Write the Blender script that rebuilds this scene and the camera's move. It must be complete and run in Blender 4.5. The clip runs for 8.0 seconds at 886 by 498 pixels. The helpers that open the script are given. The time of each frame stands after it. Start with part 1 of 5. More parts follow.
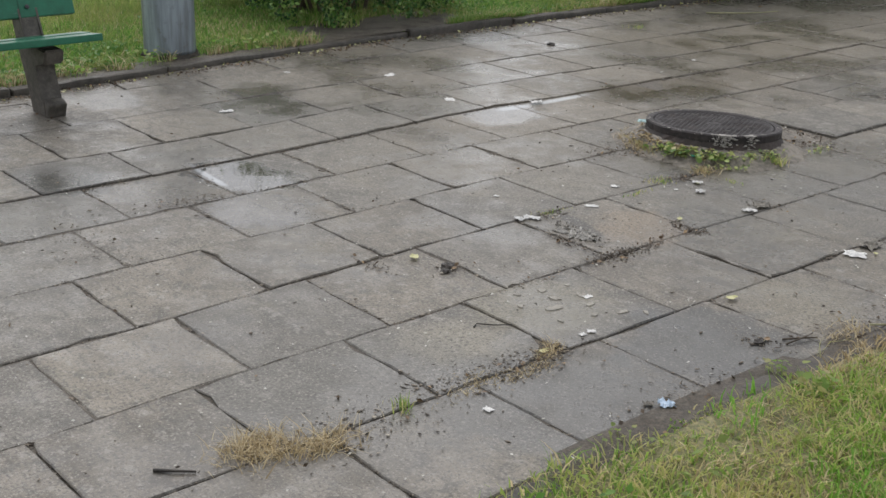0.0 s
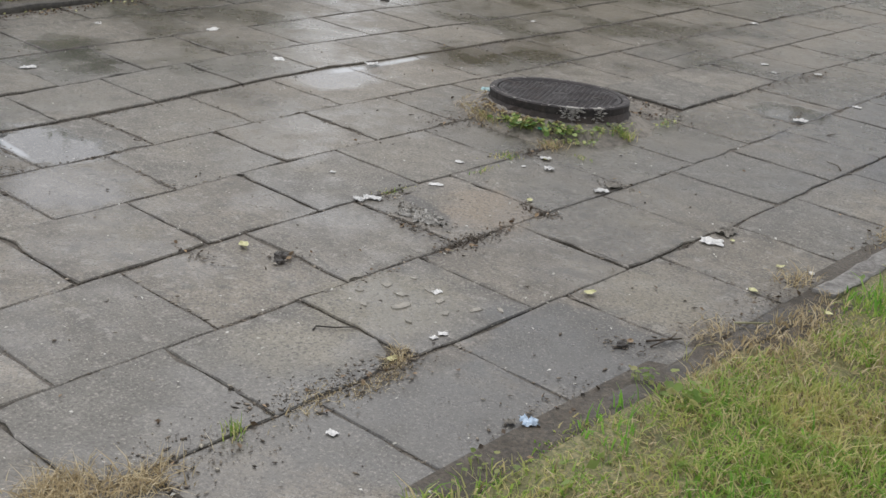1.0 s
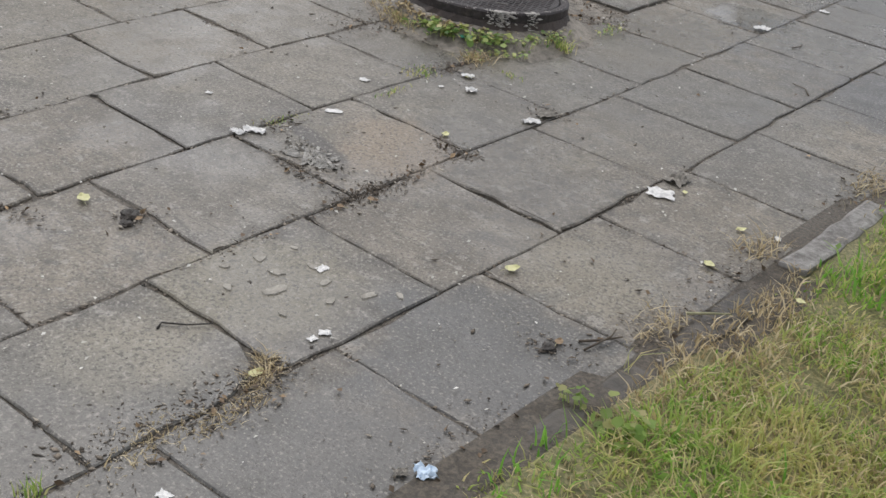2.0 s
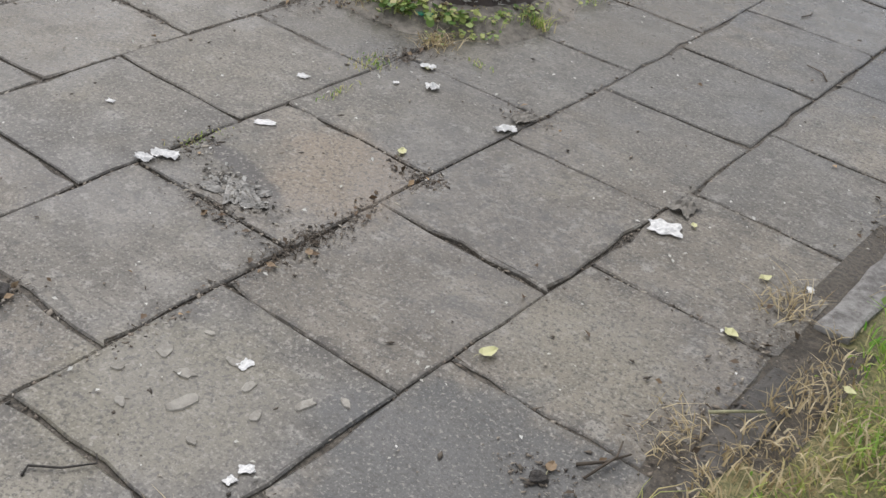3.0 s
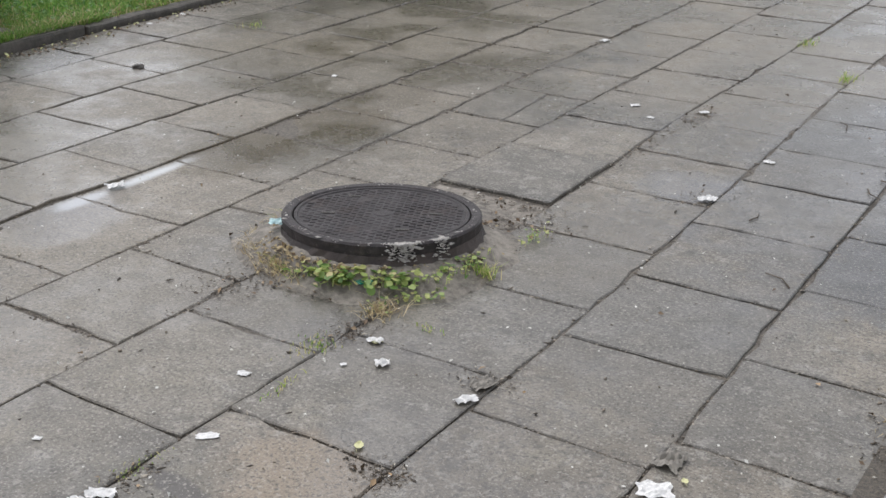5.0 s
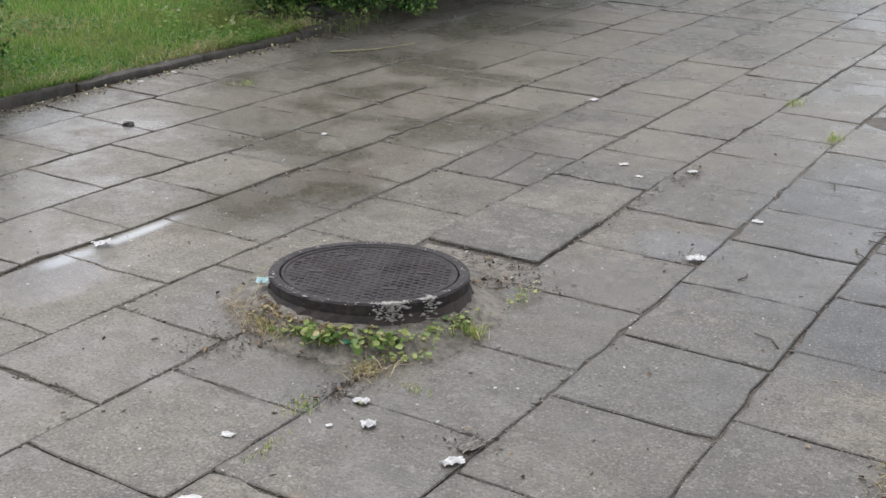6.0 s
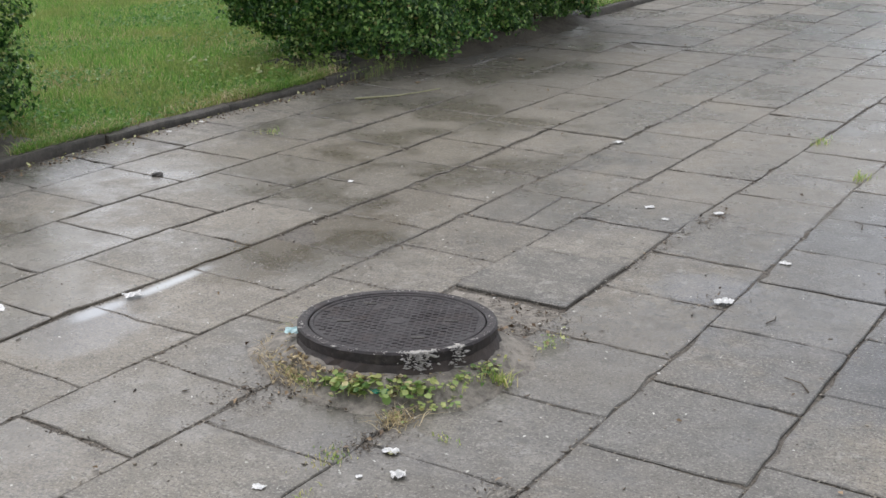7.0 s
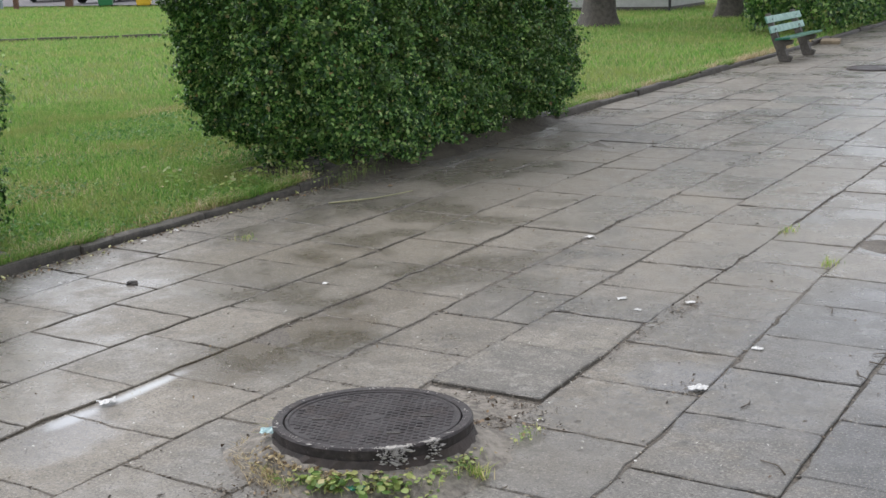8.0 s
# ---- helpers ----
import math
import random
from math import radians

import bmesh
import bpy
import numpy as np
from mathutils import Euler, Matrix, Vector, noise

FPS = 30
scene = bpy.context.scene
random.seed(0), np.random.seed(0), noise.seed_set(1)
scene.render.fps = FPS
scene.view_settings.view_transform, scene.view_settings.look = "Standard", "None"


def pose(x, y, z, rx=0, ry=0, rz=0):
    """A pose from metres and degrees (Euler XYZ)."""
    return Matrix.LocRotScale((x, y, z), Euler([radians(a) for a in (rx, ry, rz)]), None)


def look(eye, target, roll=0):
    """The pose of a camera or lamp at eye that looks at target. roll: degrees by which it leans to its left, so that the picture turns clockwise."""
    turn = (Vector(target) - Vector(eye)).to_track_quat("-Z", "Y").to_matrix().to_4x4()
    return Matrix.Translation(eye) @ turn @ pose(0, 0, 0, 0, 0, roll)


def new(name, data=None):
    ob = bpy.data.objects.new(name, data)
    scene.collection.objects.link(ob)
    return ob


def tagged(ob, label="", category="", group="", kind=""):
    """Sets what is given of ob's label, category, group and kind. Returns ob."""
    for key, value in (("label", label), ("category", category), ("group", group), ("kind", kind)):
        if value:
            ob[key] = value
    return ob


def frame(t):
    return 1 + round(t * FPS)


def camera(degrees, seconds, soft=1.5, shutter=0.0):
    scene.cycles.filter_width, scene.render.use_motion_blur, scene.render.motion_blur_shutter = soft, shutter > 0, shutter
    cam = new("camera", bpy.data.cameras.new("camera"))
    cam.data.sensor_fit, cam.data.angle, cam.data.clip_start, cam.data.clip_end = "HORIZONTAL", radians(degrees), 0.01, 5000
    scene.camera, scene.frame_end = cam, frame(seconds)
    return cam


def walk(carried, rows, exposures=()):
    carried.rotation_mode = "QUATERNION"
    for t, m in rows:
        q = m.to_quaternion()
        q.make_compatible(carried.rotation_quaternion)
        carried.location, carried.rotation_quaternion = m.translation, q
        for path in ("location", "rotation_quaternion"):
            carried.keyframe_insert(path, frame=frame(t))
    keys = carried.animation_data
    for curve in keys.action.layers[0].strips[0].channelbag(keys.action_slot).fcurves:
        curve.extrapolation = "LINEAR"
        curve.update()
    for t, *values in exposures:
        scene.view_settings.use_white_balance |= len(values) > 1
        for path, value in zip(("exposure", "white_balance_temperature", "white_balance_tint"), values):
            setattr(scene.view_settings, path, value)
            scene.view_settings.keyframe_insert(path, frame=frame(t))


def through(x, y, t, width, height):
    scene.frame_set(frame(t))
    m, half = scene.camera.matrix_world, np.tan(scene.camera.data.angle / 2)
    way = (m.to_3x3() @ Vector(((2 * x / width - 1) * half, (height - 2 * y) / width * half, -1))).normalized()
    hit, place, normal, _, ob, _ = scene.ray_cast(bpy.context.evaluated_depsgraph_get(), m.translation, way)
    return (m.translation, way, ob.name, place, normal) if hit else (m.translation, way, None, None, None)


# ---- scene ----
cam = camera(39.9, 8.0)
PATH = [
    (0, (3.367, 0.59, 1.575), (1.932, 1.802, 0.889), 1.4),
    (0.5, (3.261, 0.673, 1.569), (1.878, 1.936, 0.866), 0.7),
    (1, (3.007, 0.832, 1.564), (1.8, 2.237, 0.81), 5.0),
    (1.2, (2.93, 0.945, 1.559), (1.814, 2.394, 0.751), 4.2),
    (2.3, (2.387, 1.684, 1.541), (1.38, 3.085, 0.528), 8.8),
    (2.5, (2.292, 1.778, 1.554), (1.333, 3.183, 0.502), 8.5),
    (3, (2.05, 2.107, 1.52), (1.12, 3.513, 0.444), 8.7),
    (3.5, (1.922, 2.268, 1.521), (0.899, 3.603, 0.439), 5.4),
    (4, (1.89, 2.301, 1.556), (0.818, 3.671, 0.568), 2.8),
    (4.5, (1.894, 2.328, 1.57), (0.847, 3.789, 0.694), 1.4),
    (5, (1.9, 2.356, 1.589), (0.91, 3.908, 0.808), 0.5),
    (5.2, (1.904, 2.361, 1.602), (0.921, 3.932, 0.851), 0.5),
    (6.5, (1.899, 2.381, 1.588), (0.88, 3.963, 0.909), 0.3),
    (7, (1.906, 2.371, 1.626), (0.859, 3.953, 0.991), -0.5),
    (7.5, (1.923, 2.359, 1.64), (0.864, 3.97, 1.108), -0.6),
    (8, (1.954, 2.349, 1.599), (0.912, 3.99, 1.13), -2.1),
]
walk(cam, [(t, look(eye, target, roll)) for t, eye, target, roll in PATH], ((0, 0.52, 6620, 11), (1.2, 0.55, 6600, 11), (2.5, 0.66, 6540, 12), (4.5, 0.77, 6470, 12), (7, 0.86, 6430, 12), (8, 0.92, 6420, 12)))

# ---- light ----
world = bpy.data.worlds.new("overcast_sky")
scene.world = world
world.use_nodes = True
wn, wl = world.node_tree.nodes, world.node_tree.links
sky = wn.new("ShaderNodeTexSky")
sky.sky_type, sky.sun_disc = "NISHITA", False
SUN_UP, SUN_TURN = radians(58), radians(-66)
sky.sun_elevation, sky.sun_rotation = SUN_UP, SUN_TURN
sky.air_density, sky.dust_density, sky.ozone_density = 1.0, 1.6, 1.0
grey = wn.new("ShaderNodeHueSaturation")
grey.inputs["Saturation"].default_value = 0.25
wl.new(sky.outputs[0], grey.inputs["Color"])
wl.new(grey.outputs[0], wn["Background"].inputs["Color"])
wn["Background"].inputs["Strength"].default_value = 0.15

sun = new("sun", bpy.data.lights.new("sun", "SUN"))
sun.data.energy, sun.data.angle, sun.data.color = 0.5, radians(70), (1.0, 0.97, 0.93)
sun.matrix_world = look((0, 0, 30), (-math.sin(SUN_TURN) * 20, -math.cos(SUN_TURN) * 20, 30 - math.tan(SUN_UP) * 20))


# ---- building helpers ----
def fast_mesh(name, verts, tris):
    """A mesh of triangles from numpy arrays."""
    me = bpy.data.meshes.new(name)
    me.vertices.add(len(verts))
    me.vertices.foreach_set("co", np.asarray(verts, np.float32).ravel())
    me.loops.add(len(tris) * 3)
    me.loops.foreach_set("vertex_index", np.asarray(tris, np.int32).ravel())
    me.polygons.add(len(tris))
    me.polygons.foreach_set("loop_start", np.arange(0, len(tris) * 3, 3, dtype=np.int32))
    me.update(calc_edges=True)
    return me


def put(name, me, material, parent=None, label="", smooth=False):
    me.materials.append(material)
    if smooth:
        me.polygons.foreach_set("use_smooth", [True] * len(me.polygons))
    ob = new(name, me)
    ob.parent = parent
    if label:
        ob["label"] = label
    return ob


def part(name, bm, material, parent=None, label="", smooth=False):
    """Links a bmesh as one mesh object under a thing or a part."""
    me = bpy.data.meshes.new(name)
    bm.to_mesh(me)
    bm.free()
    return put(name, me, material, parent, label, smooth)


def thing(name, label, category, m=None, group="", kind=""):
    ob = new(name)
    ob.empty_display_size = 0.1
    if m is not None:
        ob.matrix_basis = m
    return tagged(ob, label, category, group, kind)


def box(size, at=(0, 0, 0), bevel=0.0, turn=(0, 0, 0), segments=2, bm=None):
    """A bevelled box, centred at a place."""
    bm = bm or bmesh.new()
    made = bmesh.ops.create_cube(bm, size=1.0, matrix=pose(*at, *turn) @ Matrix.Diagonal((*size, 1)))["verts"]
    if bevel:
        edges = list({e for v in made for e in v.link_edges})
        bmesh.ops.bevel(bm, geom=edges, offset=bevel, segments=segments, affect="EDGES", profile=0.6)
    return bm


def lathe(profile, sides=32, wobble=0.0, seed=0, bm=None, at=(0, 0, 0)):
    """A turned form from (radius, height) pairs; the ends are closed."""
    bm = bm or bmesh.new()
    rng = random.Random(seed)
    rings = []
    for r, z in profile:
        rings.append([bm.verts.new((at[0] + (r + rng.uniform(-wobble, wobble)) * math.cos(2 * math.pi * i / sides),
                                    at[1] + (r + rng.uniform(-wobble, wobble)) * math.sin(2 * math.pi * i / sides), at[2] + z)) for i in range(sides)])
    for a, b in zip(rings, rings[1:]):
        for i in range(sides):
            bm.faces.new((a[i], a[(i + 1) % sides], b[(i + 1) % sides], b[i]))
    bm.faces.new(rings[0][::-1]), bm.faces.new(rings[-1])
    return bm


def tube(points, radii, sides=7, bm=None):
    """A tapered round stem along points."""
    bm = bm or bmesh.new()
    rings = []
    for i, p in enumerate(points):
        a, b = Vector(points[max(i - 1, 0)]), Vector(points[min(i + 1, len(points) - 1)])
        turn = (b - a).to_track_quat("Z", "Y").to_matrix()
        rings.append([bm.verts.new(Vector(p) + turn @ Vector((radii[i] * math.cos(2 * math.pi * k / sides), radii[i] * math.sin(2 * math.pi * k / sides), 0))) for k in range(sides)])
    for a, b in zip(rings, rings[1:]):
        for k in range(sides):
            bm.faces.new((a[k], a[(k + 1) % sides], b[(k + 1) % sides], b[k]))
    bm.faces.new(rings[0][::-1]), bm.faces.new(rings[-1])
    return bm


def prism(outline, depth, bevel=0.0):
    """A plate in the x-z plane, from its outline, thick along y."""
    bm = bmesh.new()
    front = [bm.verts.new((x, -depth / 2, z)) for x, z in outline]
    back = [bm.verts.new((x, depth / 2, z)) for x, z in outline]
    bm.faces.new(front), bm.faces.new(back[::-1])
    n = len(outline)
    for i in range(n):
        bm.faces.new((front[(i + 1) % n], front[i], back[i], back[(i + 1) % n]))
    if bevel:
        bmesh.ops.bevel(bm, geom=list(bm.edges), offset=bevel, segments=2, affect="EDGES")
    bmesh.ops.recalc_face_normals(bm, faces=bm.faces)
    return bm


# ---- materials ----
class Nodes:
    """Short words for a material's nodes."""

    def __init__(self, name):
        self.mat = bpy.data.materials.new(name)
        self.mat.use_nodes = True
        self.n, self.l = self.mat.node_tree.nodes, self.mat.node_tree.links
        self.bsdf = self.n["Principled BSDF"]

    def node(self, kind, **values):
        made = self.n.new(kind)
        for key, value in values.items():
            if key == "op":
                made.operation = value
            else:
                self.feed(made.inputs[key], value)
        return made

    def feed(self, socket, value):
        if isinstance(value, bpy.types.NodeSocket):
            self.l.new(value, socket)
        elif isinstance(value, (tuple, list)) and len(value) == 3 and socket.type == "RGBA":
            socket.default_value = (*value, 1)
        else:
            socket.default_value = value

    def place(self):
        return self.n.new("ShaderNodeNewGeometry").outputs["Position"]

    def local(self):
        return self.n.new("ShaderNodeTexCoord").outputs["Object"]

    def island(self):
        return self.n.new("ShaderNodeNewGeometry").outputs["Random Per Island"]

    def chance(self):
        return self.n.new("ShaderNodeObjectInfo").outputs["Random"]

    def noise(self, where, scale, detail=4.0, rough=0.6):
        return self.node("ShaderNodeTexNoise", Vector=where, Scale=scale, Detail=detail, Roughness=rough).outputs["Fac"]

    def math(self, op, a, b=0.0, c=0.0, clamp=False):
        made = self.n.new("ShaderNodeMath")
        made.operation, made.use_clamp = op, clamp
        for socket, value in zip(made.inputs, (a, b, c)):
            self.feed(socket, value)
        return made.outputs[0]

    def span(self, value, low, high, to_low=0.0, to_high=1.0):
        made = self.n.new("ShaderNodeMapRange")
        made.interpolation_type = "SMOOTHSTEP"
        for socket, v in zip(made.inputs, (value, low, high, to_low, to_high)):
            self.feed(socket, v)
        return made.outputs[0]

    def mix(self, fac, a, b, blend="MIX"):
        made = self.n.new("ShaderNodeMix")
        made.data_type, made.blend_type = "RGBA", blend
        self.feed(made.inputs[0], fac), self.feed(made.inputs[6], a), self.feed(made.inputs[7], b)
        return made.outputs[2]

    def ramp(self, fac, *stops):
        made = self.n.new("ShaderNodeValToRGB")
        self.feed(made.inputs[0], fac)
        while len(made.color_ramp.elements) < len(stops):
            made.color_ramp.elements.new(0.5)
        for e, (at, colour) in zip(made.color_ramp.elements, stops):
            e.position, e.color = at, (*colour, 1)
        return made.outputs[0]

    def bump(self, height, strength, distance=0.01):
        return self.node("ShaderNodeBump", Height=height, Strength=strength, Distance=distance).outputs[0]

    def blob(self, where, centre, size, turn, ragged, soft=0.5):
        """1 inside an uneven ellipse on the ground, 0 outside."""
        made = self.n.new("ShaderNodeMapping")
        made.vector_type = "TEXTURE"
        self.feed(made.inputs["Vector"], where)
        made.inputs["Location"].default_value = (*centre, 0)
        made.inputs["Rotation"].default_value = (0, 0, radians(turn))
        made.inputs["Scale"].default_value = (*size, 5)
        far = self.node("ShaderNodeVectorMath", op="LENGTH", Vector=made.outputs[0])
        return self.span(self.math("ADD", far.outputs["Value"], ragged), 1.0 + soft / 2, 1.0 - soft / 2)

    def done(self, colour, rough, normal=None, **more):
        self.feed(self.bsdf.inputs["Base Color"], colour)
        self.feed(self.bsdf.inputs["Roughness"], rough)
        if normal is not None:
            self.feed(self.bsdf.inputs["Normal"], normal)
        for key, value in more.items():
            self.feed(self.bsdf.inputs[key.replace("_", " ")], value)
        return self.mat


def concrete_paving():
    g = Nodes("wet_concrete_slab")
    p, luck = g.place(), g.chance()
    shifted = g.node("ShaderNodeVectorMath", op="ADD", Vector=p).outputs[0]
    shift = shifted.node
    g.feed(shift.inputs[1], g.node("ShaderNodeCombineXYZ", X=g.math("MULTIPLY", luck, 37.0), Y=g.math("MULTIPLY", luck, 91.0)).outputs[0])
    grain = g.noise(shifted, 190.0, 2.0, 0.6)
    pits = g.noise(shifted, 85.0, 3.0, 0.65)
    cloud = g.noise(shifted, 5.5, 6.0, 0.62)
    patch = g.noise(p, 1.3, 4.0, 0.55)
    smear = g.noise(p, 11.0, 5.0, 0.7)
    base = g.ramp(cloud, (0.28, (0.116, 0.106, 0.089)), (0.5, (0.190, 0.174, 0.146)), (0.74, (0.290, 0.266, 0.223)))
    tone = g.ramp(luck, (0.0, (0.64, 0.655, 0.67)), (0.3, (0.92, 0.92, 0.91)), (0.55, (1.10, 1.06, 1.01)), (0.75, (0.82, 0.79, 0.74)), (1.0, (1.20, 1.15, 1.07)))
    base = g.mix(1.0, base, tone, "MULTIPLY")
    # dark grime and lichen
    base = g.mix(g.span(smear, 0.51, 0.66, 0.0, 0.72), base, (0.095, 0.09, 0.08))
    base = g.mix(g.span(g.noise(p, 3.1, 5.0, 0.7), 0.54, 0.68, 0.0, 0.45), base, (0.26, 0.235, 0.175))
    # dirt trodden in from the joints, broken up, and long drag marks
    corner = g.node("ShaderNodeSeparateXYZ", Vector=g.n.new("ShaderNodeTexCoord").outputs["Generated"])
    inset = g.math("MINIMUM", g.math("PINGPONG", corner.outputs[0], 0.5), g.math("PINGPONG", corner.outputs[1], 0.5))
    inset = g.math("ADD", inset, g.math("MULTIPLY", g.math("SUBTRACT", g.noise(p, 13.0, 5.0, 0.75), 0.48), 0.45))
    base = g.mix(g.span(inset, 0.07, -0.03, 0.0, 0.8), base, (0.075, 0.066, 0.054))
    drawn = g.node("ShaderNodeMapping", Vector=p, Scale=(3.0, 14.0, 1.0), Rotation=(0, 0, 0.35)).outputs[0]
    base = g.mix(g.span(g.noise(drawn, 2.2, 5.0, 0.68), 0.57, 0.66, 0.0, 0.75), base, (0.085, 0.078, 0.066))
    # pale lichen and worn spots a few centimetres wide
    base = g.mix(g.span(g.noise(shifted, 15.0, 3.0, 0.55), 0.60, 0.66, 0.0, 0.45), base, (0.36, 0.345, 0.305))
    base = g.mix(g.span(g.noise(shifted, 26.0, 4.0, 0.75), 0.55, 0.66, 0.0, 0.5), base, (0.34, 0.325, 0.285))
    base = g.mix(g.span(g.noise(shifted, 19.0, 5.0, 0.75), 0.55, 0.66, 0.0, 0.6), base, (0.10, 0.095, 0.085))
    ragged = g.math("MULTIPLY", g.math("SUBTRACT", g.noise(p, 7.0, 5.0, 0.65), 0.5), 1.5)
    # stains; the broad greys at y 5.4 and 7.0 paint in a dark reflection
    stains_and_dimming = (
        ((-1.75, 6.6), (1.15, 2.3), 5, (0.225, 0.19, 0.135), 0.3), ((-0.2, 9.5), (0.9, 2.2), 5, (0.25, 0.215, 0.16), 0.4), ((-1.9, 9.6), (1.2, 1.8), 5, (0.25, 0.22, 0.165), 0.4), ((-0.75, 4.4), (0.7, 0.8), 0, (0.215, 0.19, 0.145), 0.35),
        ((-1.36, 5.93), (0.22, 0.30), 0, (0.090, 0.066, 0.028), 0.9), ((-1.28, 6.45), (0.24, 0.26), 10, (0.088, 0.066, 0.030), 0.85),
        ((-1.33, 6.95), (0.20, 0.26), 0, (0.095, 0.076, 0.045), 0.55), ((-1.33, 4.37), (0.20, 0.18), 0, (0.12, 0.088, 0.048), 0.65),
        ((-2.31, 7.22), (0.5, 0.35), 20, (0.125, 0.105, 0.065), 0.45), ((-1.75, 7.6), (0.5, 0.7), 10, (0.15, 0.125, 0.08), 0.35),
        ((0.33, 4.14), (0.20, 0.22), 20, (0.265, 0.208, 0.145), 0.65), ((0.10, 4.0), (0.17, 0.17), 0, (0.12, 0.115, 0.095), 0.55), ((0.17, 4.00), (0.15, 0.035), -12, (0.055, 0.052, 0.052), 0.7), ((0.27, 3.93), (0.12, 0.05), -15, (0.10, 0.095, 0.085), 0.7),
        ((0.70, 3.28), (0.22, 0.24), 0, (0.26, 0.235, 0.165), 0.55), ((1.20, 4.0), (0.20, 0.20), 0, (0.25, 0.225, 0.165), 0.5),
        ((0.76, 2.86), (0.17, 0.15), 15, (0.33, 0.30, 0.23), 0.6), ((1.26, 3.5), (0.30, 0.30), 0, (0.095, 0.098, 0.096), 0.8),
        ((-1.57, 2.59), (0.26, 0.2), 0, (0.07, 0.068, 0.062), 0.6), ((1.22, 2.85), (0.32, 0.36), 0, (0.115, 0.116, 0.11), 0.75), ((1.28, 6.15), (0.32, 0.42), 0, (0.075, 0.08, 0.085), 0.75),
        ((0.95, 7.0), (0.55, 1.3), 0, (0.13, 0.132, 0.132), 0.5), ((0.80, 5.4), (0.45, 0.6), 0, (0.145, 0.142, 0.13), 0.45), ((0.85, 2.4), (0.4, 0.5), 0, (0.15, 0.145, 0.125), 0.5),
        ((0.25, 5.7), (0.3, 0.3), 0, (0.2, 0.175, 0.135), 0.4), ((-1.9, 4.0), (0.7, 0.6), 0, (0.15, 0.14, 0.115), 0.4),
    )
    for at, size, turn, colour, much in stains_and_dimming:
        base = g.mix(g.math("MULTIPLY", g.blob(p, at, size, turn, ragged, 0.55), much), base, colour)
    # aggregate showing through: pale and dark grains
    base = g.mix(g.span(grain, 0.58, 0.70, 0.0, 0.45), base, (0.42, 0.395, 0.35))
    base = g.mix(g.span(grain, 0.44, 0.32, 0.0, 0.5), base, (0.075, 0.07, 0.062))
    base = g.mix(g.span(pits, 0.45, 0.36, 0.0, 0.8), base, (0.075, 0.07, 0.06))
    # coarser stones of the mix, pale and dark
    stones = g.noise(shifted, 105.0, 2.0, 0.5)
    base = g.mix(g.span(stones, 0.61, 0.66, 0.0, 0.55), base, (0.37, 0.345, 0.30))
    base = g.mix(g.span(stones, 0.40, 0.35, 0.0, 0.6), base, (0.07, 0.064, 0.055))
    # pool scum line; the streaks near x -1.46 paint a bright sky reflection
    pale_marks = (((-1.25, 3.135), (0.17, 0.016), -4), ((-1.455, 5.5), (0.03, 0.2), 0), ((-1.46, 5.14), (0.04, 0.09), 0))
    for at, size, turn in pale_marks:
        base = g.mix(g.math("MULTIPLY", g.blob(p, at, size, turn, ragged, 1.3), 0.75), base, (0.62, 0.65, 0.66))
    # rain water: a film, deeper in the hollows
    wet = g.span(g.math("ADD", patch, g.math("MULTIPLY", cloud, 0.35)), 0.58, 0.80)
    pools = None
    for at, size, turn, deep in (((-1.17, 3.27), (0.30, 0.19), 8, 1.0), ((-0.74, 3.08), (0.24, 0.24), 0, 0.75), ((-2.25, 4.03), (0.24, 0.24), 0, 0.5), ((-2.56, 4.2), (0.24, 0.2), 0, 0.5),
                                 ((-2.88, 3.36), (0.30, 0.20), 0, 0.5), ((-1.36, 4.98), (0.18, 0.24), 0, 0.6), ((0.34, 6.56), (0.20, 0.18), 20, 0.95), ((-2.75, 6.75), (0.34, 0.24), 20, 0.3),
                                 ((-1.33, 4.37), (0.19, 0.16), 0, 0.5), ((-1.32, 6.0), (0.2, 0.3), 0, 0.25), ((-1.57, 2.59), (0.24, 0.17), 0, 0.4), ((-2.9, 5.4), (0.4, 0.3), 0, 0.3),
                                 ((0.9, 10.5), (1.3, 4.0), 0, 0.42), ((0.1, 17.0), (2.0, 7.0), 0, 0.42)):
        one = g.math("MULTIPLY", g.blob(p, at, size, turn, ragged, 0.5), deep)
        pools = one if pools is None else g.math("MAXIMUM", pools, one)
    base = g.mix(g.math("MULTIPLY", wet, 0.5), base, (0.55, 0.55, 0.56), "MULTIPLY")
    base = g.mix(g.math("MULTIPLY", pools, 0.6), base, (0.55, 0.55, 0.56), "MULTIPLY")
    rough = g.math("ADD", g.span(wet, 0.0, 1.0, 0.55, 0.27), g.math("MULTIPLY", g.math("SUBTRACT", smear, 0.5), 0.25))
    rough = g.math("ADD", g.math("MULTIPLY", rough, g.math("SUBTRACT", 1.0, pools)), g.math("MULTIPLY", pools, 0.05), clamp=True)
    height = g.math("ADD", g.math("MULTIPLY", grain, 0.35), g.math("ADD", g.math("MULTIPLY", pits, 0.8), g.math("MULTIPLY", cloud, 1.4)))
    level = g.math("MULTIPLY", g.math("SUBTRACT", 1.0, g.math("MULTIPLY", wet, 0.45)), g.math("SUBTRACT", 1.0, pools))
    bump = g.bump(height, g.math("MULTIPLY", level, 0.8), 0.004)
    return g.done(base, rough, bump, Specular_IOR_Level=0.5)


